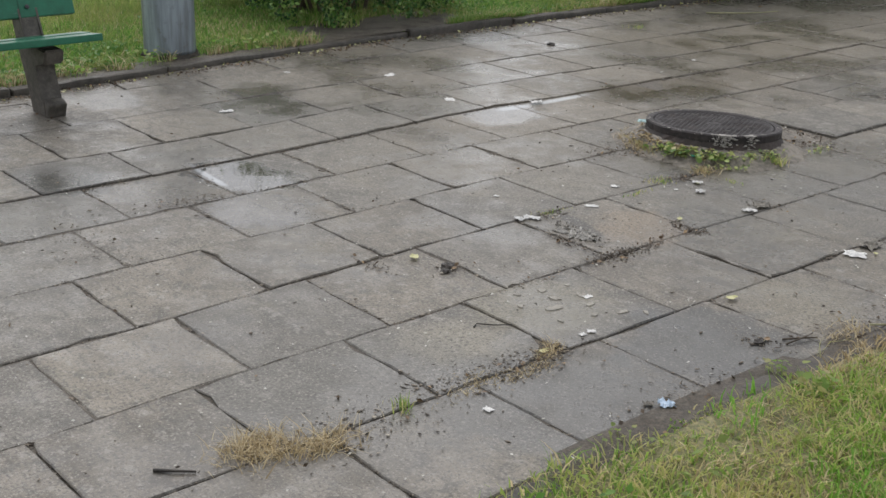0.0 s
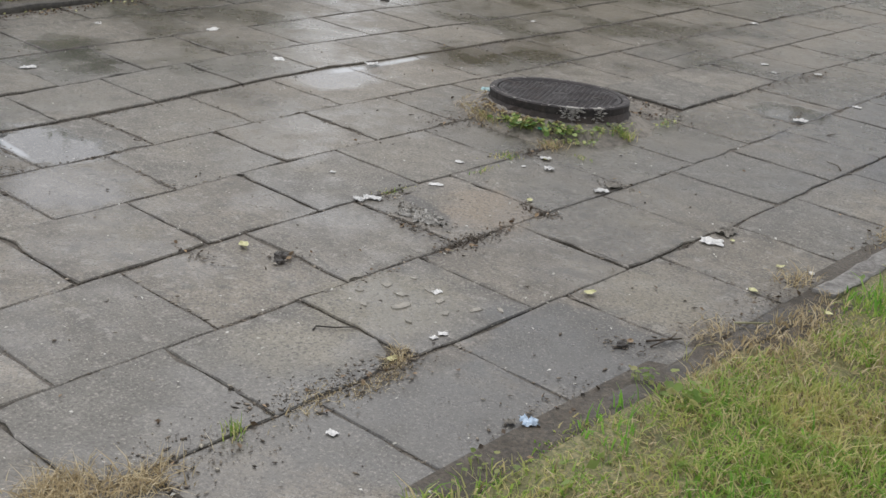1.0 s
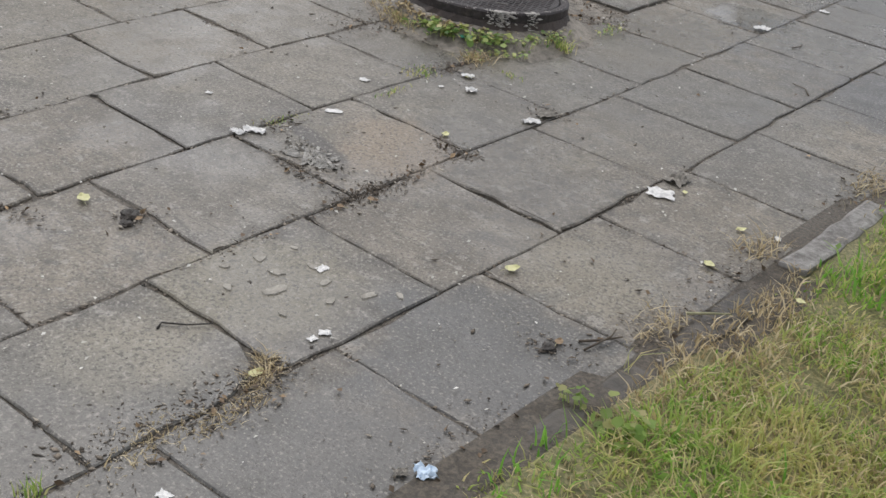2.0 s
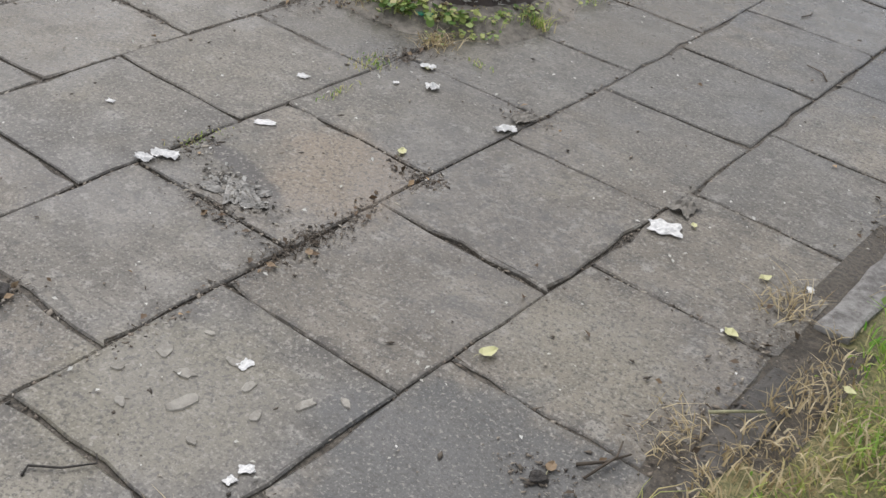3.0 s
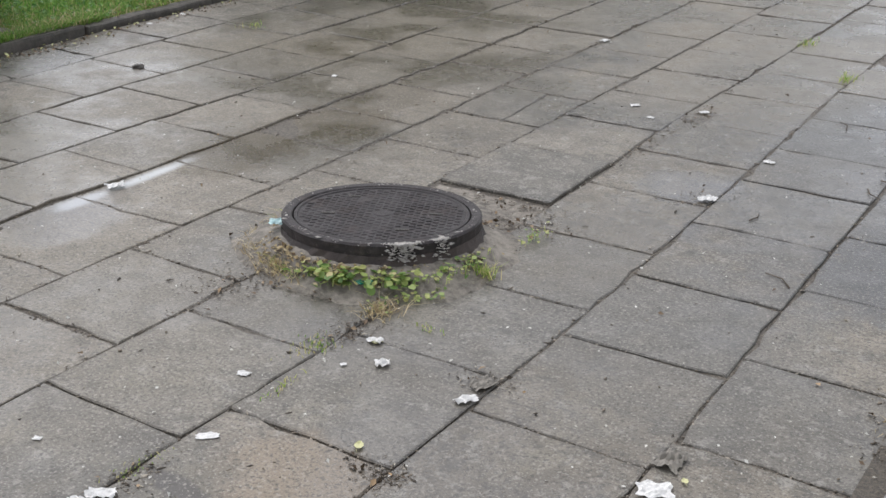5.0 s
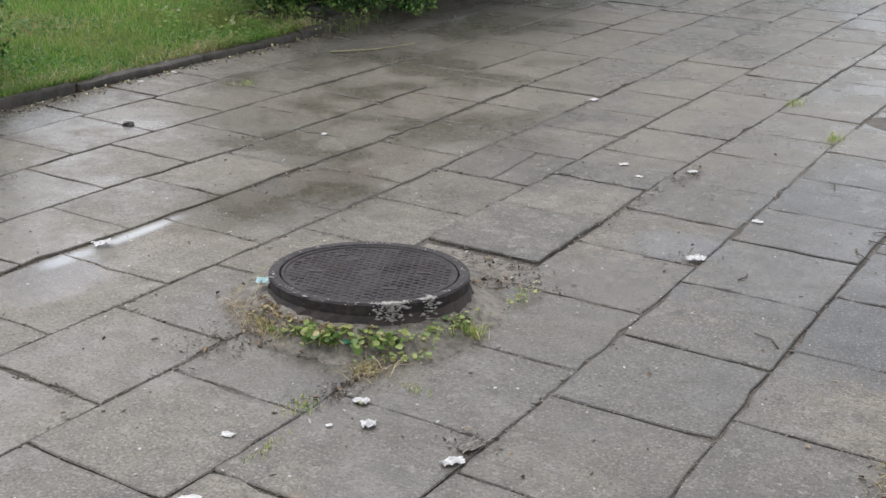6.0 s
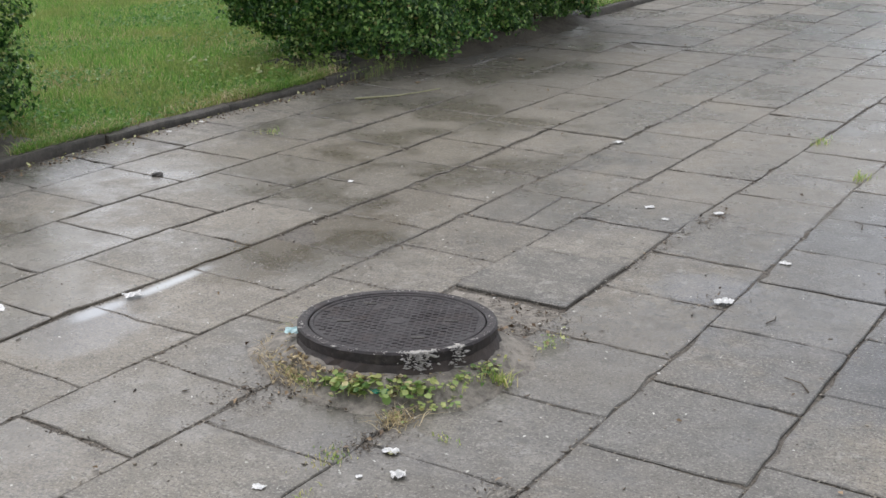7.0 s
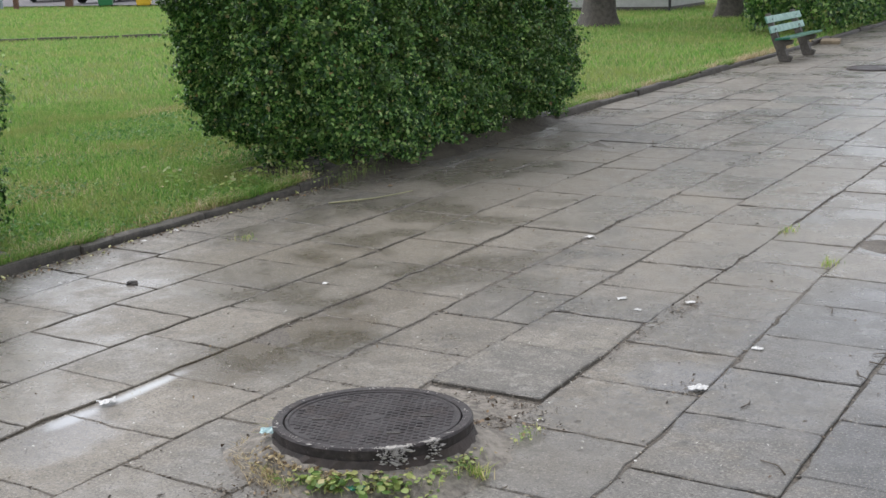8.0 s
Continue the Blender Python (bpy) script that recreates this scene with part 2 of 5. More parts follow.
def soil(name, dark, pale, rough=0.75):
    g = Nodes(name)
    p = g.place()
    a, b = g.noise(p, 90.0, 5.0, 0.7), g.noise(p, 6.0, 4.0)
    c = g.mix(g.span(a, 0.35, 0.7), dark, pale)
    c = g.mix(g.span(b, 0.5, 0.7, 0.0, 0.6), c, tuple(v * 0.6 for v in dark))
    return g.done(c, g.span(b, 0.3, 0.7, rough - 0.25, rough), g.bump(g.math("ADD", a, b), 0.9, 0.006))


def lawn_soil():
    g = Nodes("lawn_ground")
    p = g.place()
    fine, mid, wide = g.noise(p, 60.0, 5.0, 0.75), g.noise(p, 3.0, 5.0, 0.65), g.noise(p, 0.28, 4.0, 0.6)
    c = g.ramp(fine, (0.3, (0.07, 0.09, 0.025)), (0.5, (0.17, 0.24, 0.05)), (0.72, (0.30, 0.37, 0.10)))
    c = g.mix(g.span(mid, 0.5, 0.72, 0.0, 0.5), c, (0.27, 0.25, 0.10))
    c = g.mix(g.span(wide, 0.45, 0.65, 0.0, 0.45), c, (0.18, 0.32, 0.05))
    return g.done(c, 0.8, g.bump(fine, 1.0, 0.03), Specular_IOR_Level=0.25)


def leafy(name, *stops, rough=0.45, through=0.35, patch=None, spec=0.4):
    """Foliage: a colour for each leaf or blade, drifting over the ground in patches."""
    g = Nodes(name)
    c = g.ramp(g.island(), *stops)
    if patch:
        drift = g.noise(g.place(), patch[0], 3.0, 0.6)
        c = g.mix(g.span(drift, 0.46, 0.62, 0.0, patch[1]), c, patch[2])
        c = g.mix(g.span(g.noise(g.place(), patch[0] * 3.7, 3.0, 0.6), 0.5, 0.68, 0.0, 0.35), c, (0.10, 0.20, 0.035))
    mat = g.done(c, rough, Specular_IOR_Level=spec)
    glow = g.node("ShaderNodeBsdfTranslucent", Color=c)
    both = g.node("ShaderNodeMixShader", Fac=through)
    g.l.new(g.bsdf.outputs[0], both.inputs[1]), g.l.new(glow.outputs[0], both.inputs[2])
    g.l.new(both.outputs[0], g.n["Material Output"].inputs[0])
    return mat


def rough_stone(name, dark, pale, scale=30.0, rough=0.7, bump=0.5, wear=None):
    g = Nodes(name)
    p = g.local()
    a, b, c = g.noise(p, scale, 5.0, 0.7), g.noise(p, scale / 8, 4.0), g.noise(p, scale * 6, 3.0, 0.7)
    colour = g.mix(g.span(g.math("ADD", g.math("MULTIPLY", a, 0.5), g.math("MULTIPLY", b, 0.5)), 0.36, 0.64), dark, pale)
    colour = g.mix(g.span(c, 0.58, 0.7, 0.0, 0.4), colour, tuple(min(1, v * 1.6) for v in pale))
    if wear:
        colour = g.mix(g.span(a, 0.58, 0.66, 0.0, 0.8), colour, wear)
    return g.done(colour, g.span(b, 0.3, 0.7, rough - 0.2, rough), g.bump(g.math("ADD", a, g.math("MULTIPLY", c, 0.4)), bump, 0.008))


def cast_iron():
    g = Nodes("wet_cast_iron")
    p = g.place()
    a, b = g.noise(p, 40.0, 5.0, 0.7), g.noise(p, 8.0, 4.0)
    c = g.mix(g.span(a, 0.4, 0.7), (0.020, 0.0165, 0.0172), (0.046, 0.037, 0.038))
    c = g.mix(g.span(b, 0.55, 0.7, 0.0, 0.35), c, (0.06, 0.042, 0.034))
    c = g.mix(g.span(g.noise(p, 16.0, 5.0, 0.7), 0.54, 0.70, 0.0, 0.55), c, (0.085, 0.074, 0.068))
    c = g.mix(g.span(g.noise(p, 55.0, 5.0, 0.75), 0.60, 0.70, 0.0, 0.6), c, (0.15, 0.135, 0.125))
    return g.done(c, g.span(b, 0.3, 0.7, 0.44, 0.68), g.bump(a, 0.7, 0.004), Specular_IOR_Level=0.4)


def painted(name, paint, worn, scale=18.0, rough=0.38):
    g = Nodes(name)
    p = g.local()
    stretch = g.node("ShaderNodeVectorMath", op="MULTIPLY", Vector=p).outputs[0]
    stretch.node.inputs[1].default_value = (6, 0.6, 6)
    a, b = g.noise(stretch, scale, 5.0, 0.7), g.noise(p, 9.0, 5.0, 0.7)
    c = g.mix(g.span(b, 0.35, 0.65), paint, tuple(v * 0.72 for v in paint))
    c = g.mix(g.span(g.math("MULTIPLY", a, b), 0.34, 0.40, 0.0, 0.85), c, worn)
    return g.done(c, g.span(b, 0.3, 0.7, rough - 0.1, rough + 0.12), g.bump(a, 0.35, 0.002))


def zinc():
    g = Nodes("galvanised_steel")
    p = g.local()
    drawn = g.node("ShaderNodeMapping", Vector=p, Scale=(9.0, 9.0, 0.8)).outputs[0]
    a, b = g.noise(drawn, 1.6, 4.0, 0.6), g.noise(p, 14.0, 5.0, 0.65)
    c = g.mix(g.span(a, 0.36, 0.64), (0.18, 0.205, 0.225), (0.33, 0.39, 0.44))
    c = g.mix(g.span(b, 0.55, 0.7, 0.0, 0.5), c, (0.17, 0.17, 0.165))
    return g.done(c, g.span(b, 0.3, 0.7, 0.32, 0.5), None, Metallic=0.45)


def plain(name, colour, rough=0.5, metal=0.0, vary=0.12, scale=25.0, **more):
    g = Nodes(name)
    n = g.noise(g.local(), scale, 4.0, 0.65)
    c = g.mix(g.span(n, 0.35, 0.65), colour, tuple(v * (1 - 2.2 * vary) for v in colour))
    return g.done(c, rough, g.bump(n, 0.15, 0.004), Metallic=metal, **more)


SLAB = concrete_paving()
JOINT = soil("joint_dirt", (0.055, 0.047, 0.036), (0.19, 0.165, 0.13))
EDGE_DIRT = soil("bare_edge_soil", (0.045, 0.038, 0.028), (0.14, 0.115, 0.085))
# far darker than the other soils; under the shrub and at the post's foot
DARK_SOIL = soil("blackish_soil", (0.022, 0.018, 0.013), (0.065, 0.053, 0.038))
VERGE_SOIL = soil("thatchy_soil", (0.10, 0.11, 0.04), (0.36, 0.31, 0.15))
SILT = soil("kerb_silt", (0.055, 0.047, 0.037), (0.19, 0.165, 0.13))
LAWN = lawn_soil()
GRASS = leafy("lawn_grass", (0.0, (0.09, 0.22, 0.04)), (0.3, (0.165, 0.36, 0.065)), (0.6, (0.26, 0.45, 0.095)), (0.85, (0.40, 0.47, 0.17)), (1.0, (0.52, 0.44, 0.24)), patch=(0.8, 0.6, (0.36, 0.37, 0.13)), through=0.5)
GRASS_NEAR = leafy("verge_grass", (0.0, (0.13, 0.29, 0.04)), (0.3, (0.28, 0.48, 0.075)), (0.6, (0.43, 0.58, 0.14)), (0.8, (0.68, 0.63, 0.28)), (1.0, (0.86, 0.72, 0.45)), patch=(3.4, 0.5, (0.70, 0.58, 0.27)), through=0.5)
FRESH_GRASS = leafy("fresh_grass", (0.0, (0.14, 0.36, 0.045)), (0.6, (0.26, 0.52, 0.085)), (1.0, (0.42, 0.60, 0.17)), through=0.5)
CLOVER = leafy("clover_leaf", (0.0, (0.07, 0.19, 0.04)), (0.6, (0.14, 0.30, 0.07)), (1.0, (0.26, 0.40, 0.13)), through=0.4)
STRAW = leafy("dry_grass", (0.0, (0.28, 0.215, 0.12)), (0.5, (0.56, 0.45, 0.26)), (1.0, (0.80, 0.70, 0.48)), rough=0.7)
HEDGE = leafy("hedge_leaf", (0.0, (0.012, 0.044, 0.014)), (0.35, (0.042, 0.120, 0.032)), (0.65, (0.130, 0.28, 0.066)), (0.85, (0.33, 0.54, 0.14)), (0.96, (0.54, 0.68, 0.26)), (1.0, (0.28, 0.16, 0.07)), rough=0.32, through=0.3, patch=(1.7, 0.45, (0.09, 0.16, 0.045)))
TREE_LEAF = leafy("tree_leaf", (0.0, (0.025, 0.06, 0.015)), (1.0, (0.08, 0.15, 0.035)))
WEED = leafy("weed_leaf", (0.0, (0.10, 0.21, 0.05)), (0.35, (0.22, 0.33, 0.09)), (0.62, (0.40, 0.50, 0.16)), (0.88, (0.58, 0.60, 0.24)), (0.96, (0.50, 0.43, 0.20)), (1.0, (0.26, 0.17, 0.10)), rough=0.4)
FALLEN = leafy("fallen_leaf", (0.0, (0.55, 0.56, 0.22)), (1.0, (0.66, 0.64, 0.36)), rough=0.5, through=0.1)
CRUMB = leafy("litter_crumb", (0.0, (0.06, 0.05, 0.04)), (0.4, (0.13, 0.108, 0.083)), (0.75, (0.25, 0.21, 0.165)), (1.0, (0.44, 0.40, 0.33)), rough=0.8, through=0.0)
PETAL = leafy("pale_fleck", (0.0, (0.45, 0.44, 0.38)), (1.0, (0.72, 0.71, 0.66)), rough=0.7, through=0.1)
BARK = rough_stone("bark", (0.040, 0.034, 0.028), (0.11, 0.095, 0.08), 14.0, 0.85, 0.9)
TWIG = rough_stone("twig", (0.05, 0.038, 0.026), (0.13, 0.10, 0.07), 40.0, 0.8)
STICK = rough_stone("peeled_stick", (0.22, 0.22, 0.12), (0.36, 0.34, 0.2), 30.0, 0.6)
KERB = rough_stone("kerb_concrete", (0.042, 0.038, 0.032), (0.11, 0.098, 0.082), 22.0, 0.7, 0.7)
PALE_KERB = rough_stone("washed_concrete", (0.13, 0.12, 0.11), (0.34, 0.33, 0.31), 40.0, 0.8, 0.9)
MORTAR = rough_stone("pale_mortar", (0.28, 0.26, 0.235), (0.56, 0.53, 0.49), 45.0, 0.8, 0.8)
DARK_MORTAR = rough_stone("dirty_mortar", (0.095, 0.083, 0.066), (0.31, 0.28, 0.235), 35.0, 0.75, 0.9)
BENCH_LEG = rough_stone("bench_concrete", (0.05, 0.045, 0.038), (0.125, 0.112, 0.095), 25.0, 0.75, 0.5)
GREEN = painted("green_bench_paint", (0.012, 0.155, 0.085), (0.20, 0.30, 0.25))
PALE_GREEN = painted("faded_green_paint", (0.20, 0.40, 0.33), (0.45, 0.5, 0.44))
IRON = cast_iron()
RUST = rough_stone("rusty_iron", (0.026, 0.020, 0.018), (0.062, 0.047, 0.040), 40.0, 0.75, 0.6)
ZINC = zinc()
PAPER = plain("white_paper", (0.84, 0.83, 0.80), 0.8, vary=0.10, scale=90.0)
GREY_PAPER = plain("soiled_paper", (0.27, 0.25, 0.215), 0.8, vary=0.15)
BLUE_PLASTIC = plain("pale_blue_plastic", (0.62, 0.74, 0.86), 0.35)
AQUA_PLASTIC = plain("pale_aqua_plastic", (0.50, 0.70, 0.70), 0.35)
TEAL_GLASS = plain("teal_shard", (0.03, 0.25, 0.17), 0.15)
CLOD = rough_stone("dark_mud_clod", (0.02, 0.017, 0.014), (0.06, 0.05, 0.04), 60.0, 0.6, 0.8)
WALL_WHITE = rough_stone("pale_render", (0.36, 0.36, 0.35), (0.47, 0.47, 0.46), 6.0, 0.85, 0.2)
ASPHALT = rough_stone("asphalt", (0.045, 0.045, 0.047), (0.075, 0.074, 0.073), 60.0, 0.8, 0.4)
RED_PAINT = plain("red_car_paint", (0.55, 0.02, 0.05), 0.25, vary=0.03)
SILVER_PAINT = plain("silver_car_paint", (0.62, 0.63, 0.65), 0.28, 0.2, vary=0.03)
TYRE = plain("tyre_rubber", (0.022, 0.022, 0.023), 0.8)
RIM = plain("wheel_rim", (0.45, 0.46, 0.47), 0.35, 0.7)
CAR_GLASS = plain("car_window", (0.02, 0.025, 0.03), 0.08, vary=0.02)
LAMP_RED = plain("tail_lamp", (0.4, 0.01, 0.01), 0.2)
YELLOW = plain("yellow_bin_plastic", (0.75, 0.46, 0.02), 0.45, vary=0.05)
GREEN_BIN = plain("green_bin_plastic", (0.01, 0.18, 0.06), 0.45, vary=0.05)
DARK_STEEL = plain("dark_steel", (0.06, 0.06, 0.065), 0.5, 0.4)
BROWN_WOOD = rough_stone("brown_wood", (0.09, 0.045, 0.03), (0.22, 0.11, 0.075), 16.0, 0.7)

# ---- ground ----
KERB_X, EDGE_X = -3.43, 1.49
PAVE_S, PAVE_N = -6.0, 42.0


def quad_sheet(name, x0, x1, y0, y1, z, material, step, swell=0.0, label="", category="", skip=None):
    """A gently uneven sheet of ground."""
    xs, ys = np.linspace(x0, x1, max(2, int((x1 - x0) / step) + 1)), np.linspace(y0, y1, max(2, int((y1 - y0) / step) + 1))
    bm = bmesh.new()
    grid = [[bm.verts.new((x, y, z + swell * noise.noise((x * 0.9, y * 0.9, 3.0)))) for x in xs] for y in ys]
    for j in range(len(ys) - 1):
        for i in range(len(xs) - 1):
            bm.faces.new((grid[j][i], grid[j][i + 1], grid[j + 1][i + 1], grid[j + 1][i]))
    ob = part(name, bm, material, smooth=True)
    return tagged(ob, label, category, kind="structure")


quad_sheet("ground", -900, 900, -900, 900, -0.10, LAWN, 90, label="open grassy ground reaching out to the horizon", category="ground")
quad_sheet("lawn_west", -60.0, KERB_X - 0.05, -8.0, 60.0, 0.032, LAWN, 1.2, 0.03, "yellowish green lawn behind the low kerb", "lawn")
quad_sheet("verge_east", EDGE_X + 0.075, 14.0, -8.0, 45.0, 0.0, VERGE_SOIL, 0.25, 0.03, "patchy grass verge beside the paving", "lawn")
pavement = quad_sheet("pavement", KERB_X - 0.02, EDGE_X + 0.02, PAVE_S, PAVE_N, -0.0060, JOINT, 0.2, 0.0050, "wet footway of square grey concrete slabs with dirty joints", "pavement")
quad_sheet("edge_soil", EDGE_X - 0.06, EDGE_X + 0.16, PAVE_S, 30.0, -0.002, EDGE_DIRT, 0.05, 0.014, "strip of bare dark soil along the paving", "soil")
quad_sheet("car_park", -70.0, -24.0, 37.0, 48.0, 0.115, ASPHALT, 6.0, 0.0, "grey asphalt parking strip beyond the lawn", "road")



def kerb_line(y):
    """Where the kerb's face stands: it bends a little towards the near bench."""
    return KERB_X + 0.09 * np.maximum(0.0, 5.6 - y)


# ---- kerbs ----
kerb = thing("kerb", "low weathered concrete kerb between paving and lawn", "kerb", kind="structure")
y = PAVE_S
rng = random.Random(4)
while y < 36.0:
    dx, dz = rng.uniform(-0.012, 0.012), rng.uniform(-0.014, 0.014)
    bm = box((0.085, 0.994, 0.30), (kerb_line(y + 0.5) - 0.045 + dx, y + 0.5, (-0.108 if y < 5.2 else -0.097) + dz), 0.018, (0, rng.uniform(-5, 3), rng.uniform(-0.5, 0.5) + (5.1 if y < 5.2 else 0.0)))
    bmesh.ops.subdivide_edges(bm, edges=[e for e in bm.edges if e.calc_length() > 0.5], cuts=9)
    for v in bm.verts:
        v.co += 0.011 * Vector(noise.noise_vector(v.co * 7.0))
    part("kerb_stone", bm, KERB, kerb)
    y += 1.0
bm = bmesh.new()
rows = []
for j in range(95):
    y = -3.6 + 0.1 * j
    x0, x1 = KERB_X - 0.14, float(kerb_line(y)) - 0.03
    rows.append([bm.verts.new((x0 + (x1 - x0) * i / 8, y, 0.036 + 0.010 * noise.noise((i * 0.8, y * 7.0, 6.0)) - 0.004 * (i in (0, 8)))) for i in range(9)])
for a, b in zip(rows, rows[1:]):
    for i in range(8):
        bm.faces.new((a[i], a[i + 1], b[i + 1], b[i]))
tagged(part("bare_soil", bm, SILT, smooth=True), "brown soil with dead leaves behind the bent kerb", "soil", kind="structure")
edging = thing("edging", "sunken concrete edging along the grass verge", "kerb", kind="structure")
y = -5.7
while y < 24.0:
    gap = y + 0.5
    pale = 4.1 < gap < 4.9
    bm = box((0.085, 0.985 if not pale else 0.62, 0.2), (EDGE_X + 0.050 + rng.uniform(-0.01, 0.01), gap, -0.102 + (0.014 if pale else rng.uniform(-0.006, 0.006))), 0.012, (0, rng.uniform(-3, 3), rng.uniform(-0.8, 0.8)))
    bmesh.ops.subdivide_edges(bm, edges=[e for e in bm.edges if e.calc_length() > 0.4], cuts=8)
    for v in bm.verts:
        v.co += 0.014 * Vector(noise.noise_vector(v.co * 11.0))
    part("edging_stone", bm, PALE_KERB if pale else KERB, edging)
    y += 1.0


# ---- foliage helpers ----
def blades(name, base, height, width, material, seed, lean=0.5, segments=2):
    """Grass: one bent, tapering blade at each base point."""
    r = np.random.default_rng(seed)
    n = len(base)
    a, turn = r.uniform(0, 2 * np.pi, n), r.uniform(0, 2 * np.pi, n)
    h = height * r.uniform(0.45, 1.25, n)
    w = width * r.uniform(0.6, 1.4, n)
    side = np.stack([np.cos(turn), np.sin(turn), np.zeros(n)], 1) * w[:, None] / 2
    bend = np.stack([np.cos(a), np.sin(a), np.zeros(n)], 1) * (h * r.uniform(0.1, 1.0, n) * lean)[:, None]
    up = np.stack([np.zeros(n), np.zeros(n), h], 1)
    tip = base + bend * 1.5 + up * 0.92
    if segments == 1:
        verts = np.stack([base - side, base + side, tip], 1).reshape(-1, 3)
        tris = np.arange(3 * n).reshape(-1, 3)
    else:
        mid = base + bend * 0.45 + up * 0.6
        verts = np.stack([base - side, base + side, mid - side * 0.7, mid + side * 0.7, tip], 1).reshape(-1, 3)
        k = np.arange(n)[:, None] * 5
        tris = np.concatenate([k + [[0, 1, 3]], k + [[0, 3, 2]], k + [[2, 3, 4]]], 1).reshape(-1, 3)
    return fast_mesh(name, verts, tris)


def leaves(name, at, normal, size, seed, spread=0.9):
    """Small folded leaves at points, facing roughly along the normals."""
    r = np.random.default_rng(seed)
    n = len(at)
    nor = normal + r.normal(0, spread, (n, 3))
    nor /= np.linalg.norm(nor, axis=1)[:, None] + 1e-9
    along = np.cross(nor, r.normal(0, 1, (n, 3)))
    along /= np.linalg.norm(along, axis=1)[:, None] + 1e-9
    across = np.cross(nor, along)
    s = (size * r.uniform(0.6, 1.3, n))[:, None]
    p0, p1 = at - along * s * 0.5, at + along * s * 0.5
    belly = at - along * s * 0.06
    l, q = belly + across * s * 0.32 + nor * s * 0.13, belly - across * s * 0.32 + nor * s * 0.13
    verts = np.stack([p0, q, p1, l], 1).reshape(-1, 3)
    k = np.arange(n)[:, None] * 4
    tris = np.concatenate([k + [[0, 1, 2]], k + [[0, 2, 3]]], 1).reshape(-1, 3)
    return fast_mesh(name, verts, tris)


def round_leaves(name, at, size, seed, spread=0.45):
    """Broad rounded leaves, cupped a little, facing roughly up."""
    r = np.random.default_rng(seed)
    n = len(at)
    nor = r.normal(0, spread, (n, 3)) + [0, 0, 1.3]
    nor /= np.linalg.norm(nor, axis=1)[:, None]
    u = np.cross(nor, r.normal(0, 1, (n, 3)))
    u /= np.linalg.norm(u, axis=1)[:, None]
    v = np.cross(nor, u)
    s = (size * r.uniform(0.5, 1.25, n))[:, None]
    rim = []
    for k in range(9):
        a = 2 * np.pi * k / 9
        q = (0.5 if k else 0.32) * (1 + r.normal(0, 0.08, (n, 1)))
        rim.append(at + s * q * (np.cos(a) * u + 0.85 * np.sin(a) * v) + nor * s * (0.10 if k % 2 else 0.05))
    verts = np.stack([at, *rim], 1).reshape(-1, 3)
    fan = np.array([[0, k + 1, (k + 1) % 9 + 1] for k in range(9)])
    tris = (fan[None] + np.arange(n)[:, None, None] * 10).reshape(-1, 3)
    return fast_mesh(name, verts, tris)


def scatter(n, x0, x1, y0, y1, z, seed, keep=None):
    r = np.random.default_rng(seed)
    pts = np.stack([r.uniform(x0, x1, n), r.uniform(y0, y1, n), np.full(n, z)], 1)
    return pts if keep is None else pts[keep(pts, r)]


def patchy(pts, scale, seed):
    """A cheap smooth random field, about -1 to 1."""
    r = np.random.default_rng(seed)
    total = np.zeros(len(pts))
    for _ in range(7):
        d = r.normal(0, 1, 2) * scale
        total += np.sin(pts[:, 0] * d[0] + pts[:, 1] * d[1] + r.uniform(0, 7))
    return total / 3.2


def grass(name, pts, height, width, material, seed, label, lean=0.5, segments=2):
    pts = pts.copy()
    ob = put(name, blades(name, pts, height, width, material, seed, lean, segments), material)
    return tagged(ob, label, "grass", kind="stuff")


# ---- lawns ----
def lawn_keep(p, r):
    return (patchy(p, 2.2, 5) + r.uniform(-1.6, 1.2, len(p)) < 0.55)


def off_bare(p):
    """Away from the bare soil under the shrub and before the kerb."""
    bare = (p[:, 0] > -4.3) & (p[:, 1] > 9.25) & (p[:, 1] < 13.25)
    bare |= (p[:, 0] > -3.95 + 0.12 * np.sin(p[:, 1] * 9)) & (p[:, 1] > 5.25) & (p[:, 1] < 6.6 + 0.1 * np.sin(p[:, 0] * 23)) & (p[:, 0] < KERB_X + 0.06)
    bare |= ((p[:, 0] + 3.60) ** 2 + (p[:, 1] - 4.12) ** 2 < 0.30 ** 2) & (p[:, 0] + p[:, 1] * -0.5 > -5.75) & (patchy(p, 17.0, 77) > -0.55)
    bare |= (p[:, 0] > kerb_line(p[:, 1]) - 0.16) & (p[:, 1] < 5.6) & (patchy(p, 9.0, 78) > -0.15)
    return ~bare & (p[:, 0] < kerb_line(p[:, 1]) - 0.05)


near = scatter(280000, -9.5, KERB_X + 0.3, 2.0, 15.0, 0.032, 11, lambda p, r: lawn_keep(p, r) & off_bare(p))
grass("lawn_grass", near, 0.065 + 0.02 * patchy(near, 1.7, 8), 0.0065, GRASS, 12, "short yellowish green lawn grass with clover behind the kerb", 0.7)
far = scatter(210000, -26.0, KERB_X - 0.07, 7.0, 36.0, 0.032, 13, lambda p, r: (p[:, 0] < -9.5) | (p[:, 1] > 15.0))
grass("lawn_grass", far, 0.085, 0.016, GRASS, 14, "mown green lawn grass stretching away under the trees", 0.7, 1)
beyond = scatter(90000, -44.0, -14.0, 17.0, 38.0, 0.032, 19, lambda p, r: p[:, 0] < -26.0 + 0 * p[:, 1])
grass("lawn_grass", beyond, 0.10, 0.030, GRASS, 20, "far green lawn beyond the low path edging", 0.7, 1)
